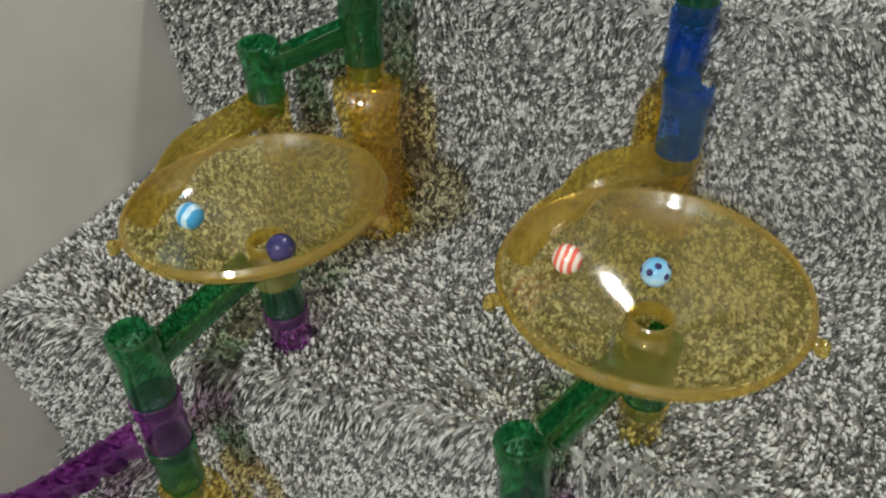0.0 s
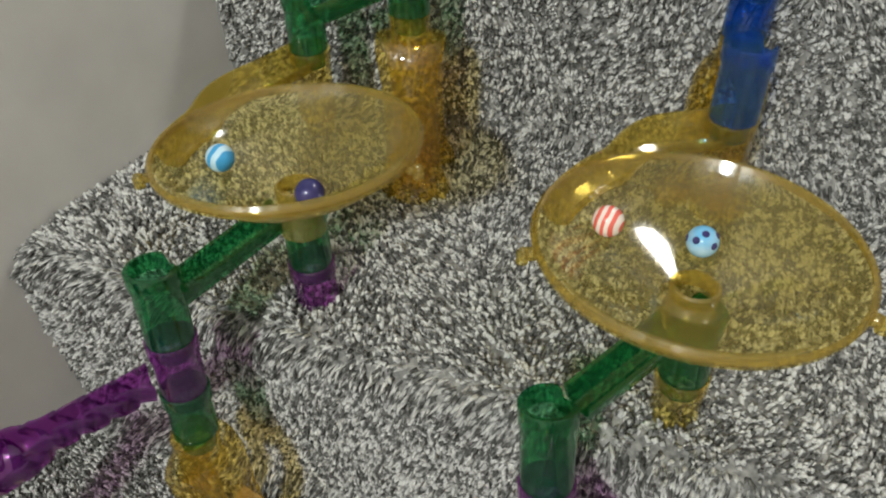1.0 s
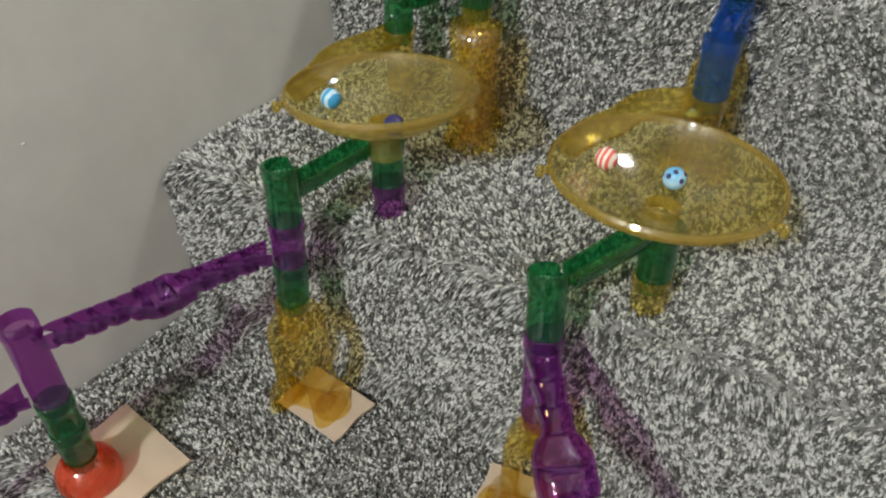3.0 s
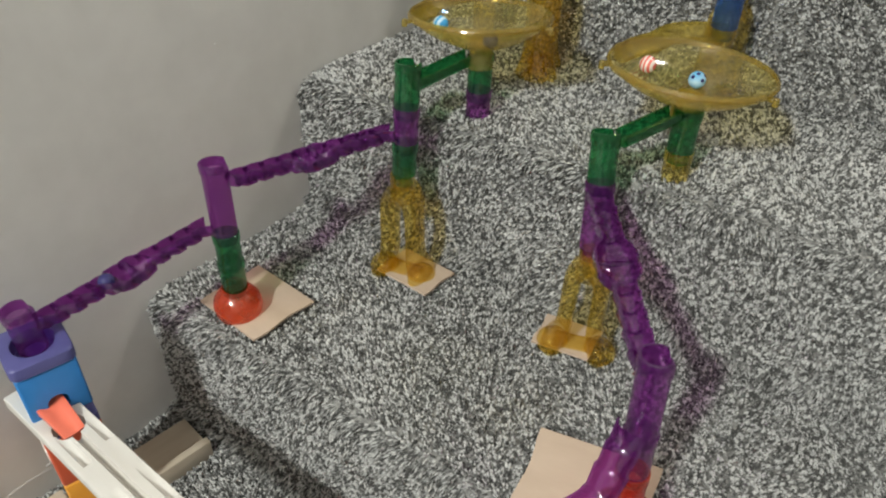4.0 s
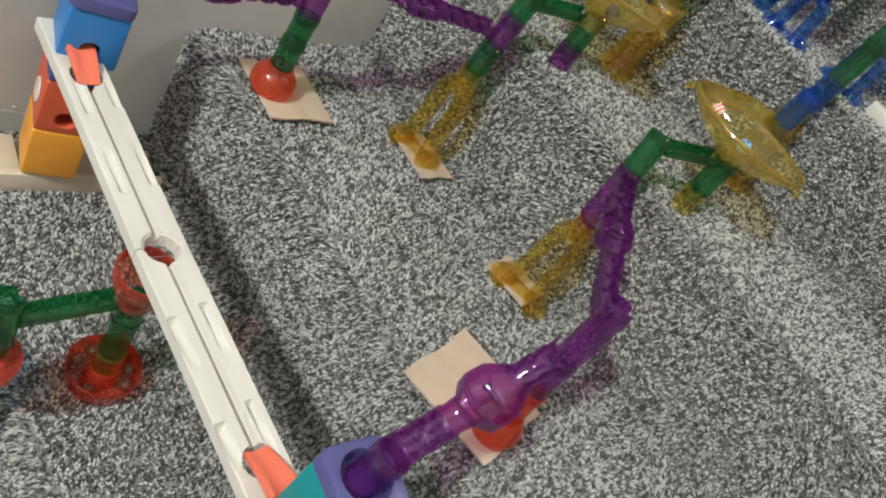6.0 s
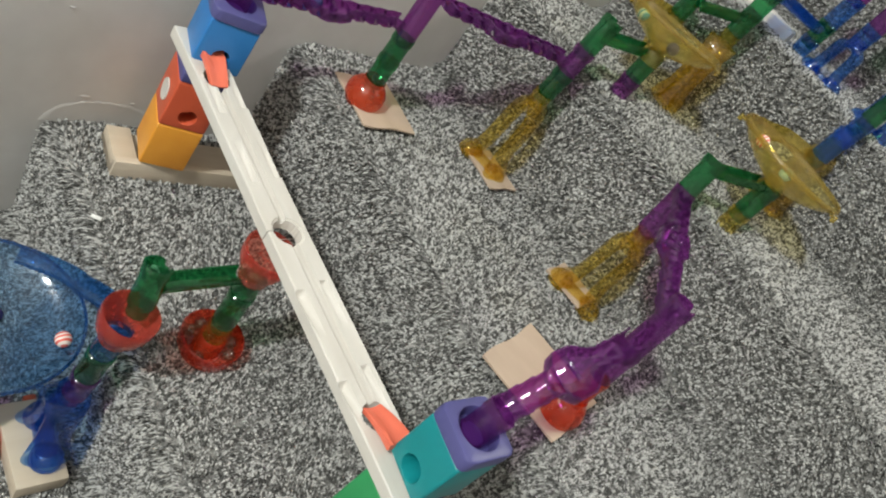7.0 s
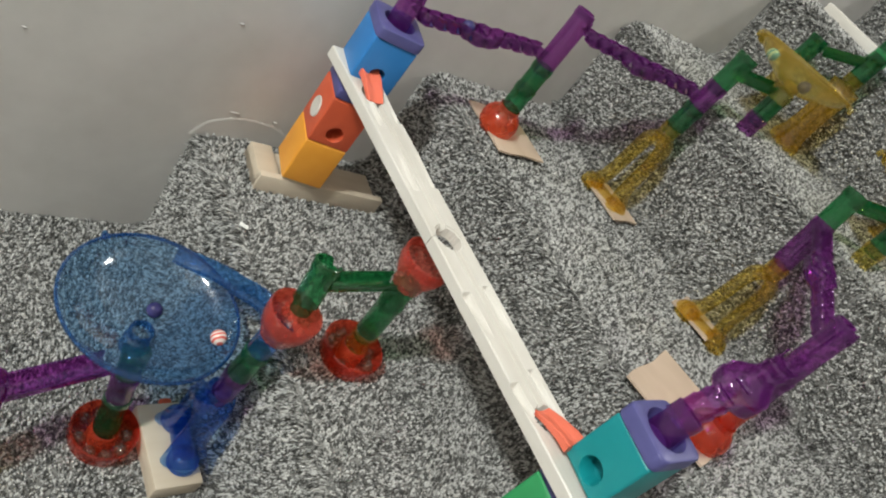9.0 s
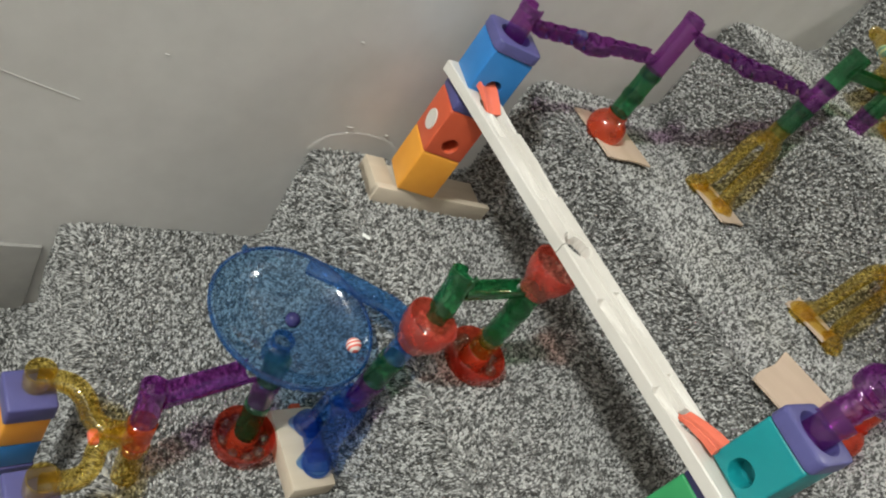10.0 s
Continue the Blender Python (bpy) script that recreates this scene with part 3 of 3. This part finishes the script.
stack(t, (-0.085, -0.187, 0.047), (-0.098, -0.178, 0.21), [(0.036, M_GREEN, None, "green tube"), (0.036, M_GREEN, None, "green tube"), (0.084, M_PURPLE, 50, "tall purple tube")])
stepped_chute(t, local(t, (-0.096, -0.198, 0.134)), local(t, (-0.122, -0.376, 0.106)))

# the twin branch, away from the wall
t = tower("short green and amber tube tower carrying an amber swirl bowl", (0.256, 0.140, Z1 - 0.010))
stack(t, (0.258, 0.136, Z1 - 0.010), (0.252, 0.146, 0.30), [(0.042, M_YELLOW, None, "amber tube"), (0.046, M_GREEN, 150, "green tube")])
funnel(t, local(t, (0.243, 0.152, 0.302)), 0.0785, M_BOWL, local(t, (0.226, 0.260, 0.288)), turn=88, ears=(217, 355), hole=(0.006, -0.004), label="amber swirl bowl", tip=(0.05, -0.3, 6))
tube(t, Matrix.Translation(local(t, (0.226, 0.260, 0.248))), 0.058, M_YELLOW, label="amber inlet tube")
stack(t, (0.226, 0.260, 0.306), (0.222, 0.267, 0.42), [(0.046, M_BLUE, 45, "blue tube with a notched rim")])
gut(t, (0.246, 0.128, 0.262), (0.222, 0.070, 0.250), M_GREEN, label="short green chute")

t = tower("amber bottle stand carrying blue and green tubes", (0.200, 0.330, Z1))
bottle(t, (0.208, 0.328, Z1 - 0.004), 0.138, 5, foot=0.020)
stack(t, (0.208, 0.328, Z1 + 0.134), (0.208, 0.340, 0.5), [(0.046, M_BLUE, 200, "blue tube"), (0.060, M_GREEN, None, "green tube"), (0.05, M_GREEN, None, "green tube")])
gut(t, (0.211, 0.318, 0.352), (0.212, 0.296, 0.340), M_BLUE, label="short blue chute")

t = tower("green and purple tube tower on an amber stand on cardboard", (0.222, 0.044, Z2))
bottle(t, (0.236, 0.026, 0.004), 0.140, 22, foot=0.026)
stack(t, (0.232, 0.031, 0.144), (0.208, 0.062, 0.28), [(0.070, M_PURPLE, None, "tall purple tube"), (0.050, M_GREEN, 55, "green tube")])
stepped_chute(t, local(t, (0.228, 0.032, 0.206)), local(t, (0.366, -0.114, 0.176)), bulge=0.0200, where=0.42, w=0.0112, notch=0.25)

t = tower("purple tube tower on an orange ball foot set on cardboard", (0.384, -0.150, Z2))
part("ball_foot", lathe([(0.0, 0.040), (0.012, 0.042), (0.015, 0.046), (0.0155, 0.040), (0.021, 0.036), (0.0262, 0.028), (0.0275, 0.020), (0.0262, 0.011), (0.022, 0.004), (0.018, 0.0), (0.0, 0.0)], 36), M_RED, t, "glossy orange-red ball foot",
     local=Matrix.Translation(local(t, (0.386, -0.136, 0.003))))
stack(t, (0.385, -0.134, 0.047), (0.372, -0.122, 0.215), [(0.036, M_RED, None, "red tube"), (0.046, M_PURPLE, None, "purple tube"), (0.080, M_PURPLE, 40, "tall purple tube")])
stepped_chute(t, local(t, (0.378, -0.148, 0.150)), local(t, (0.408, -0.352, 0.112)), bulge=0.0258, where=0.46, w=0.0132, notch=0.14)

# ---- the stand of painted blocks by the wall ----
BW = 0.057
t = thing("block_tower", (-0.122, -0.390, Z3), "stack of orange, red and blue wooden blocks on a beech foot", "block tower", "wooden block towers")
ft = bmesh.new()
box(0.062, 0.190, 0.016, 0.001, ft, pose(0, 0, 0))
box(0.010, 0.190, 0.030, 0.001, ft, pose(0.0295, 0, 0))
box(0.062, 0.030, 0.027, 0.001, ft, pose(0, -0.080, 0))
part("foot", ft, M_WOOD_END, t, "pale beech foot with a raised edge", local=pose(-0.008, 0.038, 0.0, 0, 0, -4))
block(t, 0.028, BW - 0.006, 0.008, M_WOOD_END, -12, name="spacer", label="pale wooden spacer")
block(t, 0.034, BW, 0.070, M_BK_ORANGE, -12, name="block", label="orange painted block")
rb = block(t, 0.104, BW, 0.070, M_BK_RED, -12, bores=((90, 0.020, 0.0115),), label="red painted block with a bored hole and a wooden plug")
part("plug", lathe([(0, 0.0015), (0.0135, 0.0015), (0.014, 0.0)], 28), M_WOOD, rb, "round pale wooden plug", local=pose(0, -BW / 2 - 0.0002, 0.032, 90))
block(t, 0.174, BW, 0.015, M_BK_PURPLE, -12, name="plate", label="violet plate")
block(t, 0.203, BW, 0.066, M_BK_BLUE, -12, bores=((90, 0.020, 0.0105),), label="blue painted block with a bored hole")
bored_plate(t, 0.269, BW + 0.004, 0.015, -12)
stack(t, (-0.124, -0.390, 0.080), (-0.126, -0.392, 0.14), [(0.050, M_PURPLE, 85, "purple tube with a notched rim")])

# ---- the stand of blocks at the free end ----
t = thing("block_tower", (0.416, -0.374, Z3), "stack of green and teal painted wooden blocks under a violet plate", "block tower", "wooden block towers")
TW = 0.052
block(t, 0.0, TW, 0.070, M_BK_ORANGE, -2, label="orange painted block")
block(t, 0.070, TW, 0.056, M_BK_ORANGE, -2, label="orange painted block")
block(t, 0.126, TW, 0.070, M_BK_GREEN, -2, label="green painted block")
block(t, 0.196, TW, 0.018, M_BK_PURPLE, -2, name="plate", label="violet plate")
block(t, 0.231, TW, 0.066, M_BK_TEAL, -2, bores=((0, 0.0165, 0.0125),), label="teal painted block with bored holes")
bored_plate(t, 0.297, TW + 0.003, 0.016, -2)
stack(t, (0.415, -0.373, 0.106), (0.412, -0.352, 0.16), [(0.034, M_PURPLE, None, "purple tube")])


def rail_mesh(length, seed):
    """A grooved wooden rail along +x: a height field on top, notched flanks, a flat underside."""
    W, T = 0.0235, 0.014
    nx, ny = 320, 44
    bm = bmesh.new()
    slots = [(0.28, 0.46, -0.0122, 0.0042), (0.60, 0.79, -0.0122, 0.0042), (0.26, 0.42, 0.0185, 0.0052), (0.58, 0.76, 0.0185, 0.0052)]

    def half(u):
        return W

    def height(x, y, u):
        z = T
        if abs(y) < 0.0040 and x > 0.09:
            z -= 0.0085 * arch(y / 0.0041)
        for a, b, mid, hw in slots:
            if a < u < b and abs(y - mid) < hw:
                k = (u - a) / (b - a)
                near = min(1.0, (b - u) * length / 0.004)
                z = min(z, T - 0.0080 * k * arch((y - mid) / hw) * near ** 0.5)
        for cx in (0.084, length):
            r = math.hypot(x - cx, y)
            if r < 0.0150:
                z = 0.0008
            elif r < 0.0175 and cx == length:
                z = min(z, T - 0.0022)
        return z

    top, bot = [], []
    for i in range(nx + 1):
        x = i / nx * length
        ys = [W * (2 * j / ny - 1) for j in range(ny + 1)]
        top.append([bm.verts.new((x, y, height(x, y, i / nx) - (0.0012 if j in (0, ny) else 0))) for j, y in enumerate(ys)])
        bot.append([bm.verts.new((x, y, 0)) for y in ys])
    for i in range(nx):
        for j in range(ny):
            cell = (top[i][j], top[i + 1][j], top[i + 1][j + 1], top[i][j + 1])
            if max(v.co.z for v in cell) > 0.002:
                bm.faces.new(cell)
                bm.faces.new((bot[i][j], bot[i][j + 1], bot[i + 1][j + 1], bot[i + 1][j]))
        bm.faces.new((bot[i][0], bot[i + 1][0], top[i + 1][0], top[i][0]))
        bm.faces.new((bot[i + 1][ny], bot[i][ny], top[i][ny], top[i + 1][ny]))
    for i in (0, nx):
        bm.faces.new(bot[i][::-1] + top[i])
    return bm


def rail(a, b, seed, label):
    a, b = Vector(a), Vector(b)
    d = b - a
    th = thing("wooden_rail", a, label, "rail", "wooden rails")
    part("rail", rail_mesh(d.length, seed), M_WOOD, th, smooth=False, local=d.to_track_quat("X", "Z").to_matrix().to_4x4())
    tg = bmesh.new()
    sec = [(-0.0140, -0.002), (0.0140, -0.002), (0.0140, 0.0055), (0.0115, 0.0062), (0.006, 0.0030), (0.0, 0.0020), (-0.006, 0.0030), (-0.0115, 0.0062), (-0.0140, 0.0055)]
    sweep([(0.050, 0, 0.0235), (0.064, 0, 0.0215), (0.080, 0, 0.0165), (0.094, 0, 0.0105)], lambda i, t: [(x * (1 - 0.25 * t), y * (1 - 0.5 * t)) for x, y in sec], bm=tg)
    part("tongue", tg, M_TONGUE, th, "coral plastic tongue", local=d.to_track_quat("X", "Z").to_matrix().to_4x4())
    return th


rail((-0.154, -0.404, 0.000), (0.1485, -0.400, 0.012), 1, "grooved pale wooden rail with a coral tongue at the blue block")
rail((0.442, -0.390, 0.020), (0.1490, -0.400, 0.012), 2, "grooved pale wooden rail with a coral tongue at the teal block")

# ---- the cup tower under the rails ----


def dish(parent, at, r=0.036):
    p = Matrix.Translation(local(parent, at))
    return part("dish", lathe([(0.0, 0.004), (r * 0.82, 0.004), (r * 0.93, 0.008), (r * 0.97, 0.024), (r, 0.026), (r + 0.0015, 0.024), (r * 0.99, 0.006), (r * 0.9, 0.0), (0.0, 0.0)], 48), M_DISH, parent, "red catch dish", local=p)


def marble(at, r, material, label):
    ob = part("marble", ball_mesh(r), material, None, local=Matrix.Translation(at))
    return tagged(ob, label, "marble", "marbles")


def ring_of_marbles(c, z, seed):
    rng = random.Random(seed)
    for k in range(8):
        a = 2 * math.pi * k / 8 + rng.uniform(-0.15, 0.15)
        if rng.random() < 0.12:
            continue
        marble((c[0] + 0.0262 * math.cos(a), c[1] + 0.0262 * math.sin(a), z), 0.0072, M_GLASS, "clear glass marble in a red dish")


t = tower("green and amber tube tower in a red dish under a rail", (0.152, -0.400, Z3))
dish(t, (0.152, -0.399, Z3 + 0.003))
part("socket", lathe([(0.0175, 0.003), (0.0165, 0.026), (0.0150, 0.028), (0.0140, 0.012)], 32), M_RED, t, local=Matrix.Translation(local(t, (0.152, -0.399, Z3 + 0.003))))
stack(t, (0.152, -0.399, Z3 + 0.030), (0.149, -0.404, 0.0), [(0.028, M_YELLOW, None, "amber tube"), (0.058, M_GREEN, None, "green tube"), (0.030, M_GREEN, 200, "green tube")])
part("cup", lathe([(0.0172, 0.0), (0.0182, 0.010), (0.024, 0.020), (0.0285, 0.034), (0.0285, 0.046), (0.0265, 0.046), (0.026, 0.034)], 36), M_CUP, t, "red funnel cup", local=Matrix.Translation(local(t, (0.150, -0.403, -0.052))))
gut(t, (0.146, -0.416, -0.054), (0.150, -0.500, -0.058), M_GREEN, label="short green chute")
ring_of_marbles((0.152, -0.399), Z3 + 0.015, 4)

# ---- the tall tower and blue bowl on the step below ----
t = tower("tall green, red, blue and purple tubes on a blue stand", (0.178, -0.535, Z4 + 0.028))
bottle(t, (0.159, -0.534, Z4 + 0.030), 0.118, -4, M_BLUE, foot=0.026)
stack(t, (0.163, -0.531, Z4 + 0.146), (0.152, -0.512, -0.03), [(0.034, M_PURPLE, None, "purple tube"), (0.042, M_GREEN, None, "green tube"), (0.044, M_BLUE, None, "blue tube")])
part("cup", lathe([(0.0150, 0.0), (0.0172, 0.001), (0.0180, 0.006), (0.0240, 0.014), (0.0278, 0.026), (0.0290, 0.040), (0.0286, 0.043), (0.0270, 0.042), (0.0258, 0.028), (0.0222, 0.018), (0.0140, 0.009)], 40), M_CUP, t, "milky red funnel cup", local=upright(local(t, (0.163, -0.524, -0.132)), local(t, (0.164, -0.516, -0.03))))
stack(t, (0.156, -0.513, -0.082), (0.144, -0.509, -0.03), [(0.050, M_GREEN, 100, "green tube with a notched rim")])

bd = bmesh.new()
box(0.106, 0.057, 0.026, 0.003, bd)
board = tagged(part("wooden_board", bd, M_WOOD_END, None, local=pose(0.160, -0.544, Z4 + 0.002, 0, 0, 2)), "pale wooden board lying on the carpeted step", "board")
pg = bmesh.new()
box(0.012, 0.014, 0.010, 0.002, pg)
part("peg", pg, M_BK_RED, board, "red peg", local=pose(-0.057, 0.012, 0.008))

t = tower("green tubes in a red catch dish carrying a blue bowl", (0.130, -0.614, Z4))
dish(t, (0.136, -0.612, Z4 + 0.003), 0.036)
part("socket", lathe([(0.0175, 0.003), (0.0165, 0.026), (0.0150, 0.028), (0.0140, 0.012)], 32), M_RED, t, local=Matrix.Translation(local(t, (0.136, -0.612, Z4 + 0.003))))
stack(t, (0.134, -0.612, Z4 + 0.028), (0.106, -0.617, -0.20), [(0.052, M_GREEN, None, "green tube"), (0.036, M_PURPLE, 240, "purple tube"), (0.036, M_GREEN, None, "green tube")])
funnel(t, local(t, (0.088, -0.612, -0.190)), 0.0895, M_BLUE_BOWL, local(t, (0.162, -0.520, -0.150)), turn=100, ears=(200, 20, 110), hole=(0.017, -0.006), label="blue swirl bowl")
gut(t, (0.107, -0.634, -0.270), (0.131, -0.735, -0.276), M_PURPLE, w=0.013, label="purple chute")
ring_of_marbles((0.136, -0.612), Z4 + 0.016, 9)

t = tower("purple, orange and amber tube tower with a forked amber chute", (0.156, -0.738, Z4))
stack(t, (0.162, -0.745, Z4 + 0.004), (0.128, -0.744, -0.25), [(0.050, M_YELLOW, None, "amber tube"), (0.032, M_ORANGE, None, "orange tube"), (0.050, M_PURPLE, 80, "purple tube")])


def fork_arm(parent, pts):
    """One bent arm of the forked chute, ending in an upright ring."""
    p = [local(parent, q) for q in pts]
    path = []
    for k in range(17):
        u = k / 16
        path.append((1 - u) ** 3 * p[0] + 3 * u * (1 - u) ** 2 * p[1] + 3 * u * u * (1 - u) * p[2] + u ** 3 * p[3])
    s = [(x, y + (0.006 if y >= -1e-6 else 0.0)) for x, y in gutter_section(0.0100)]
    arm = part("chute_arm", sweep(path, lambda i, u: s), M_YELLOW, parent, "bent amber chute arm")
    part("ring", lathe([(0.0120, -0.020), (0.0130, -0.020), (0.0134, -0.002), (0.0144, 0.001), (0.0148, 0.017), (0.0134, 0.017), (0.0130, 0.001), (0.0120, -0.008)], 32), M_YELLOW, arm, local=Matrix.Translation(p[3]))


fork_arm(t, [(0.152, -0.758, -0.306), (0.150, -0.822, -0.306), (0.090, -0.766, -0.308), (0.087, -0.836, -0.308)])
fork_arm(t, [(0.154, -0.758, -0.306), (0.158, -0.822, -0.306), (0.201, -0.766, -0.308), (0.197, -0.842, -0.308)])
part("clip", box(0.016, 0.010, 0.008, 0.003), M_TONGUE, t, "coral clip", local=Matrix.Translation(local(t, (0.151, -0.791, -0.316))))


def column(at, mats):
    c = thing("block_tower", (at[0], at[1], -0.577), "stack of painted wooden blocks under a violet plate", "block tower", "wooden block towers")
    z = 0.0
    for hh, mat, nm in mats:
        block(c, z, 0.043 if nm != "plate" else 0.046, hh, mat, 4, name=nm)
        z += hh
    return c


column((0.092, -0.841), [(0.065, M_BK_TEAL, "block"), (0.060, M_BK_BLUE, "block"), (0.015, M_BK_PURPLE, "plate"), (0.047, M_BK_BLUE, "block"), (0.048, M_BK_ORANGE, "block"), (0.026, M_BK_PURPLE, "plate")])
column((0.198, -0.846), [(0.065, M_BK_GREEN, "block"), (0.060, M_BK_ORANGE, "block"), (0.015, M_BK_PURPLE, "plate"), (0.047, M_BK_BLUE, "block"), (0.048, M_BK_ORANGE, "block"), (0.026, M_BK_PURPLE, "plate")])

# ---- upper step: beams and blue stands ----
Z0 = 0.345


def beam(at, size, yaw):
    ob = part("wooden_beam", box(*size, 0.0025), M_WOOD, None, local=pose(*at, 0, 0, yaw))
    return tagged(ob, "squared pale wooden beam lying on the carpeted step", "beam", "wooden beams")


beam((-0.070, 0.355, Z0 - 0.006), (0.180, 0.026, 0.026), 14)
beam((0.300, 0.470, Z0 - 0.006), (0.150, 0.026, 0.026), 14)
t = tower("blue two-legged stand with blue and purple tubes", (0.088, 0.398, Z0))
bottle(t, (0.088, 0.398, Z0 - 0.004), 0.080, 14, M_BLUE, foot=0.021)
stack(t, (0.088, 0.398, Z0 + 0.072), (0.088, 0.400, 0.6), [(0.026, M_BLUE, None, "blue tube"), (0.056, M_PURPLE, None, "purple tube"), (0.05, M_GREEN, None, "green tube")])
t = tower("blue two-legged stand beside a wooden beam", (0.190, 0.424, Z0))
bottle(t, (0.190, 0.424, Z0 - 0.004), 0.080, 14, M_BLUE, foot=0.021)
stack(t, (0.190, 0.424, Z0 + 0.072), (0.190, 0.428, 0.6), [(0.040, M_BLUE, None, "blue tube"), (0.050, M_BLUE, None, "blue tube")])
t = tower("blue, green and purple tube tower behind a wooden beam", (0.032, 0.402, Z0))
stack(t, (0.032, 0.402, Z0 - 0.004), (0.034, 0.406, 0.6), [(0.034, M_BLUE, None, "blue tube"), (0.030, M_GREEN, None, "green tube"), (0.050, M_BLUE, None, "blue tube"), (0.050, M_PURPLE, None, "purple tube")])
gut(t, (0.030, 0.390, 0.392), (0.014, 0.264, 0.402), M_BLUE, label="short blue chute")

# ---- cardboard squares ----
def card(at, size, yaw, label):
    bm = bmesh.new()
    n = 8
    rows = [[bm.verts.new(((i / n - 0.5) * size[0] * (1 + 0.03 * math.sin(j)), (j / n - 0.5) * size[1], 0.0015 * math.sin(3 * i / n) + 0.004 * (i / n) ** 2)) for j in range(n + 1)] for i in range(n + 1)]
    for i in range(n):
        for j in range(n):
            bm.faces.new((rows[i][j], rows[i + 1][j], rows[i + 1][j + 1], rows[i][j + 1]))
    ex = bmesh.ops.extrude_face_region(bm, geom=bm.faces[:])
    for v in ex["geom"]:
        if isinstance(v, bmesh.types.BMVert):
            v.co.z += 0.0028
    ob = part("cardboard_square", bm, M_CARD, None, smooth=False, local=pose(*at, 0, 0, yaw))
    return tagged(ob, label, "cardboard", "cardboard squares")


card((-0.082, -0.165, 0.007), (0.100, 0.086), -1, "brown cardboard square under a red ball foot")
card((0.019, 0.000, 0.006), (0.078, 0.054), 0, "brown cardboard square under an amber stand")
card((0.222, 0.030, 0.006), (0.066, 0.050), 12, "brown cardboard square under an amber stand")
card((0.346, -0.131, 0.007), (0.118, 0.112), 16, "torn brown cardboard square under an orange ball foot")

# ---- rolling marbles, as they lie at most times ----


def striped(name, a, b, scale, distort):
    """Glossy glass marble with swirled bands of two colours."""
    m, nt, N, L, out = nodes_of(name)
    bs = N.new("ShaderNodeBsdfPrincipled")
    bs.inputs["Roughness"].default_value = 0.08
    bs.inputs["Coat Weight"].default_value = 0.5
    tc = N.new("ShaderNodeTexCoord")
    wv = N.new("ShaderNodeTexWave")
    wv.inputs["Scale"].default_value, wv.inputs["Distortion"].default_value = scale, distort
    L.new(tc.outputs["Object"], wv.inputs[0])
    rp = N.new("ShaderNodeValToRGB")
    rp.color_ramp.elements[0].position, rp.color_ramp.elements[1].position = 0.42, 0.58
    rp.color_ramp.elements[0].color, rp.color_ramp.elements[1].color = (*a, 1), (*b, 1)
    L.new(wv.outputs["Fac"], rp.inputs[0])
    L.new(rp.outputs[0], bs.inputs["Base Color"])
    L.new(bs.outputs[0], out.inputs[0])
    return m


M_MB_SWIRL = striped("blue_swirl_marble", (0.05, 0.30, 0.58), (0.42, 0.62, 0.74), 45, 3.0)
M_MB_BLUE = solid("sky_blue_marble", (0.06, 0.34, 0.62), (0.45, 0.62, 0.72), 60, 0.12, 0.0, (1, 1, 3))
M_MB_DARK = solid("indigo_marble", (0.012, 0.010, 0.07), (0.06, 0.055, 0.17), 90, 0.08, 0.0)
M_MB_PINK = striped("coral_striped_marble", (0.70, 0.13, 0.10), (0.78, 0.66, 0.60), 70, 2.0)


BOWLS = {"wall": ((0.012, 0.113, 0.302), 0.0765, (0.26, -0.27, 9)), "free": ((0.243, 0.152, 0.302), 0.0785, (0.05, -0.3, 6)), "blue": ((0.088, -0.612, -0.190), 0.0895, None)}


def in_bowl(which, ang, rad, material, label, r=0.0088):
    """A marble lying on the slope of a bowl."""
    c, R, tip = BOWLS[which]
    k = rad / R
    z = float(np.interp(k, [0.2, 0.36, 0.55, 0.74, 0.90, 1.0], [-0.034, -0.0306, -0.0255, -0.019, -0.011, 0.0])) + r * 1.06
    v = Vector((rad * math.cos(radians(ang)), rad * math.sin(radians(ang)), z))
    if tip:
        v = Matrix.Rotation(radians(tip[2]), 4, Vector((tip[0], tip[1], 0)).cross(Vector((0, 0, 1))).normalized()) @ v
    return marble(Vector(c) + v, r, material, label)


in_bowl("wall", 200, 0.046, M_MB_SWIRL, "sky blue and white marble in an amber bowl")
in_bowl("wall", 330, 0.030, M_MB_DARK, "dark indigo marble in an amber bowl")
in_bowl("free", 170, 0.050, M_MB_PINK, "coral striped marble in an amber bowl")
spotted = in_bowl("free", 95, 0.030, M_MB_BLUE, "sky blue marble with dark spots in an amber bowl")
for a, e in ((250, 35), (330, 20), (290, 70), (200, 10), (20, 40), (110, 30)):
    spot = lathe([(0, 0.0003), (0.0016, 0.0002), (0.0021, -0.0003)], 14)
    part("spot", spot, M_MB_DARK, spotted, local=pose(0, 0, 0, 0, 0, a) @ pose(0, 0, 0, 0, 90 - e, 0) @ pose(0, 0, 0.0088))
in_bowl("blue", 132, 0.016, M_MB_DARK, "dark blue marble in a blue bowl")
in_bowl("blue", 61, 0.074, M_MB_PINK, "coral striped marble in a blue bowl")
marble((-0.112, -0.310, 0.119), 0.0085, M_MB_DARK, "dark marble rolling in a purple chute")
sc = part("paper_scrap", box(0.012, 0.005, 0.0012, 0.0004), M_PAPER, None, local=pose(-0.030, -0.483, Z3 + 0.010, 18, 10, 70))
tagged(sc, "small white scrap of paper lying on the carpet", "paper scrap")
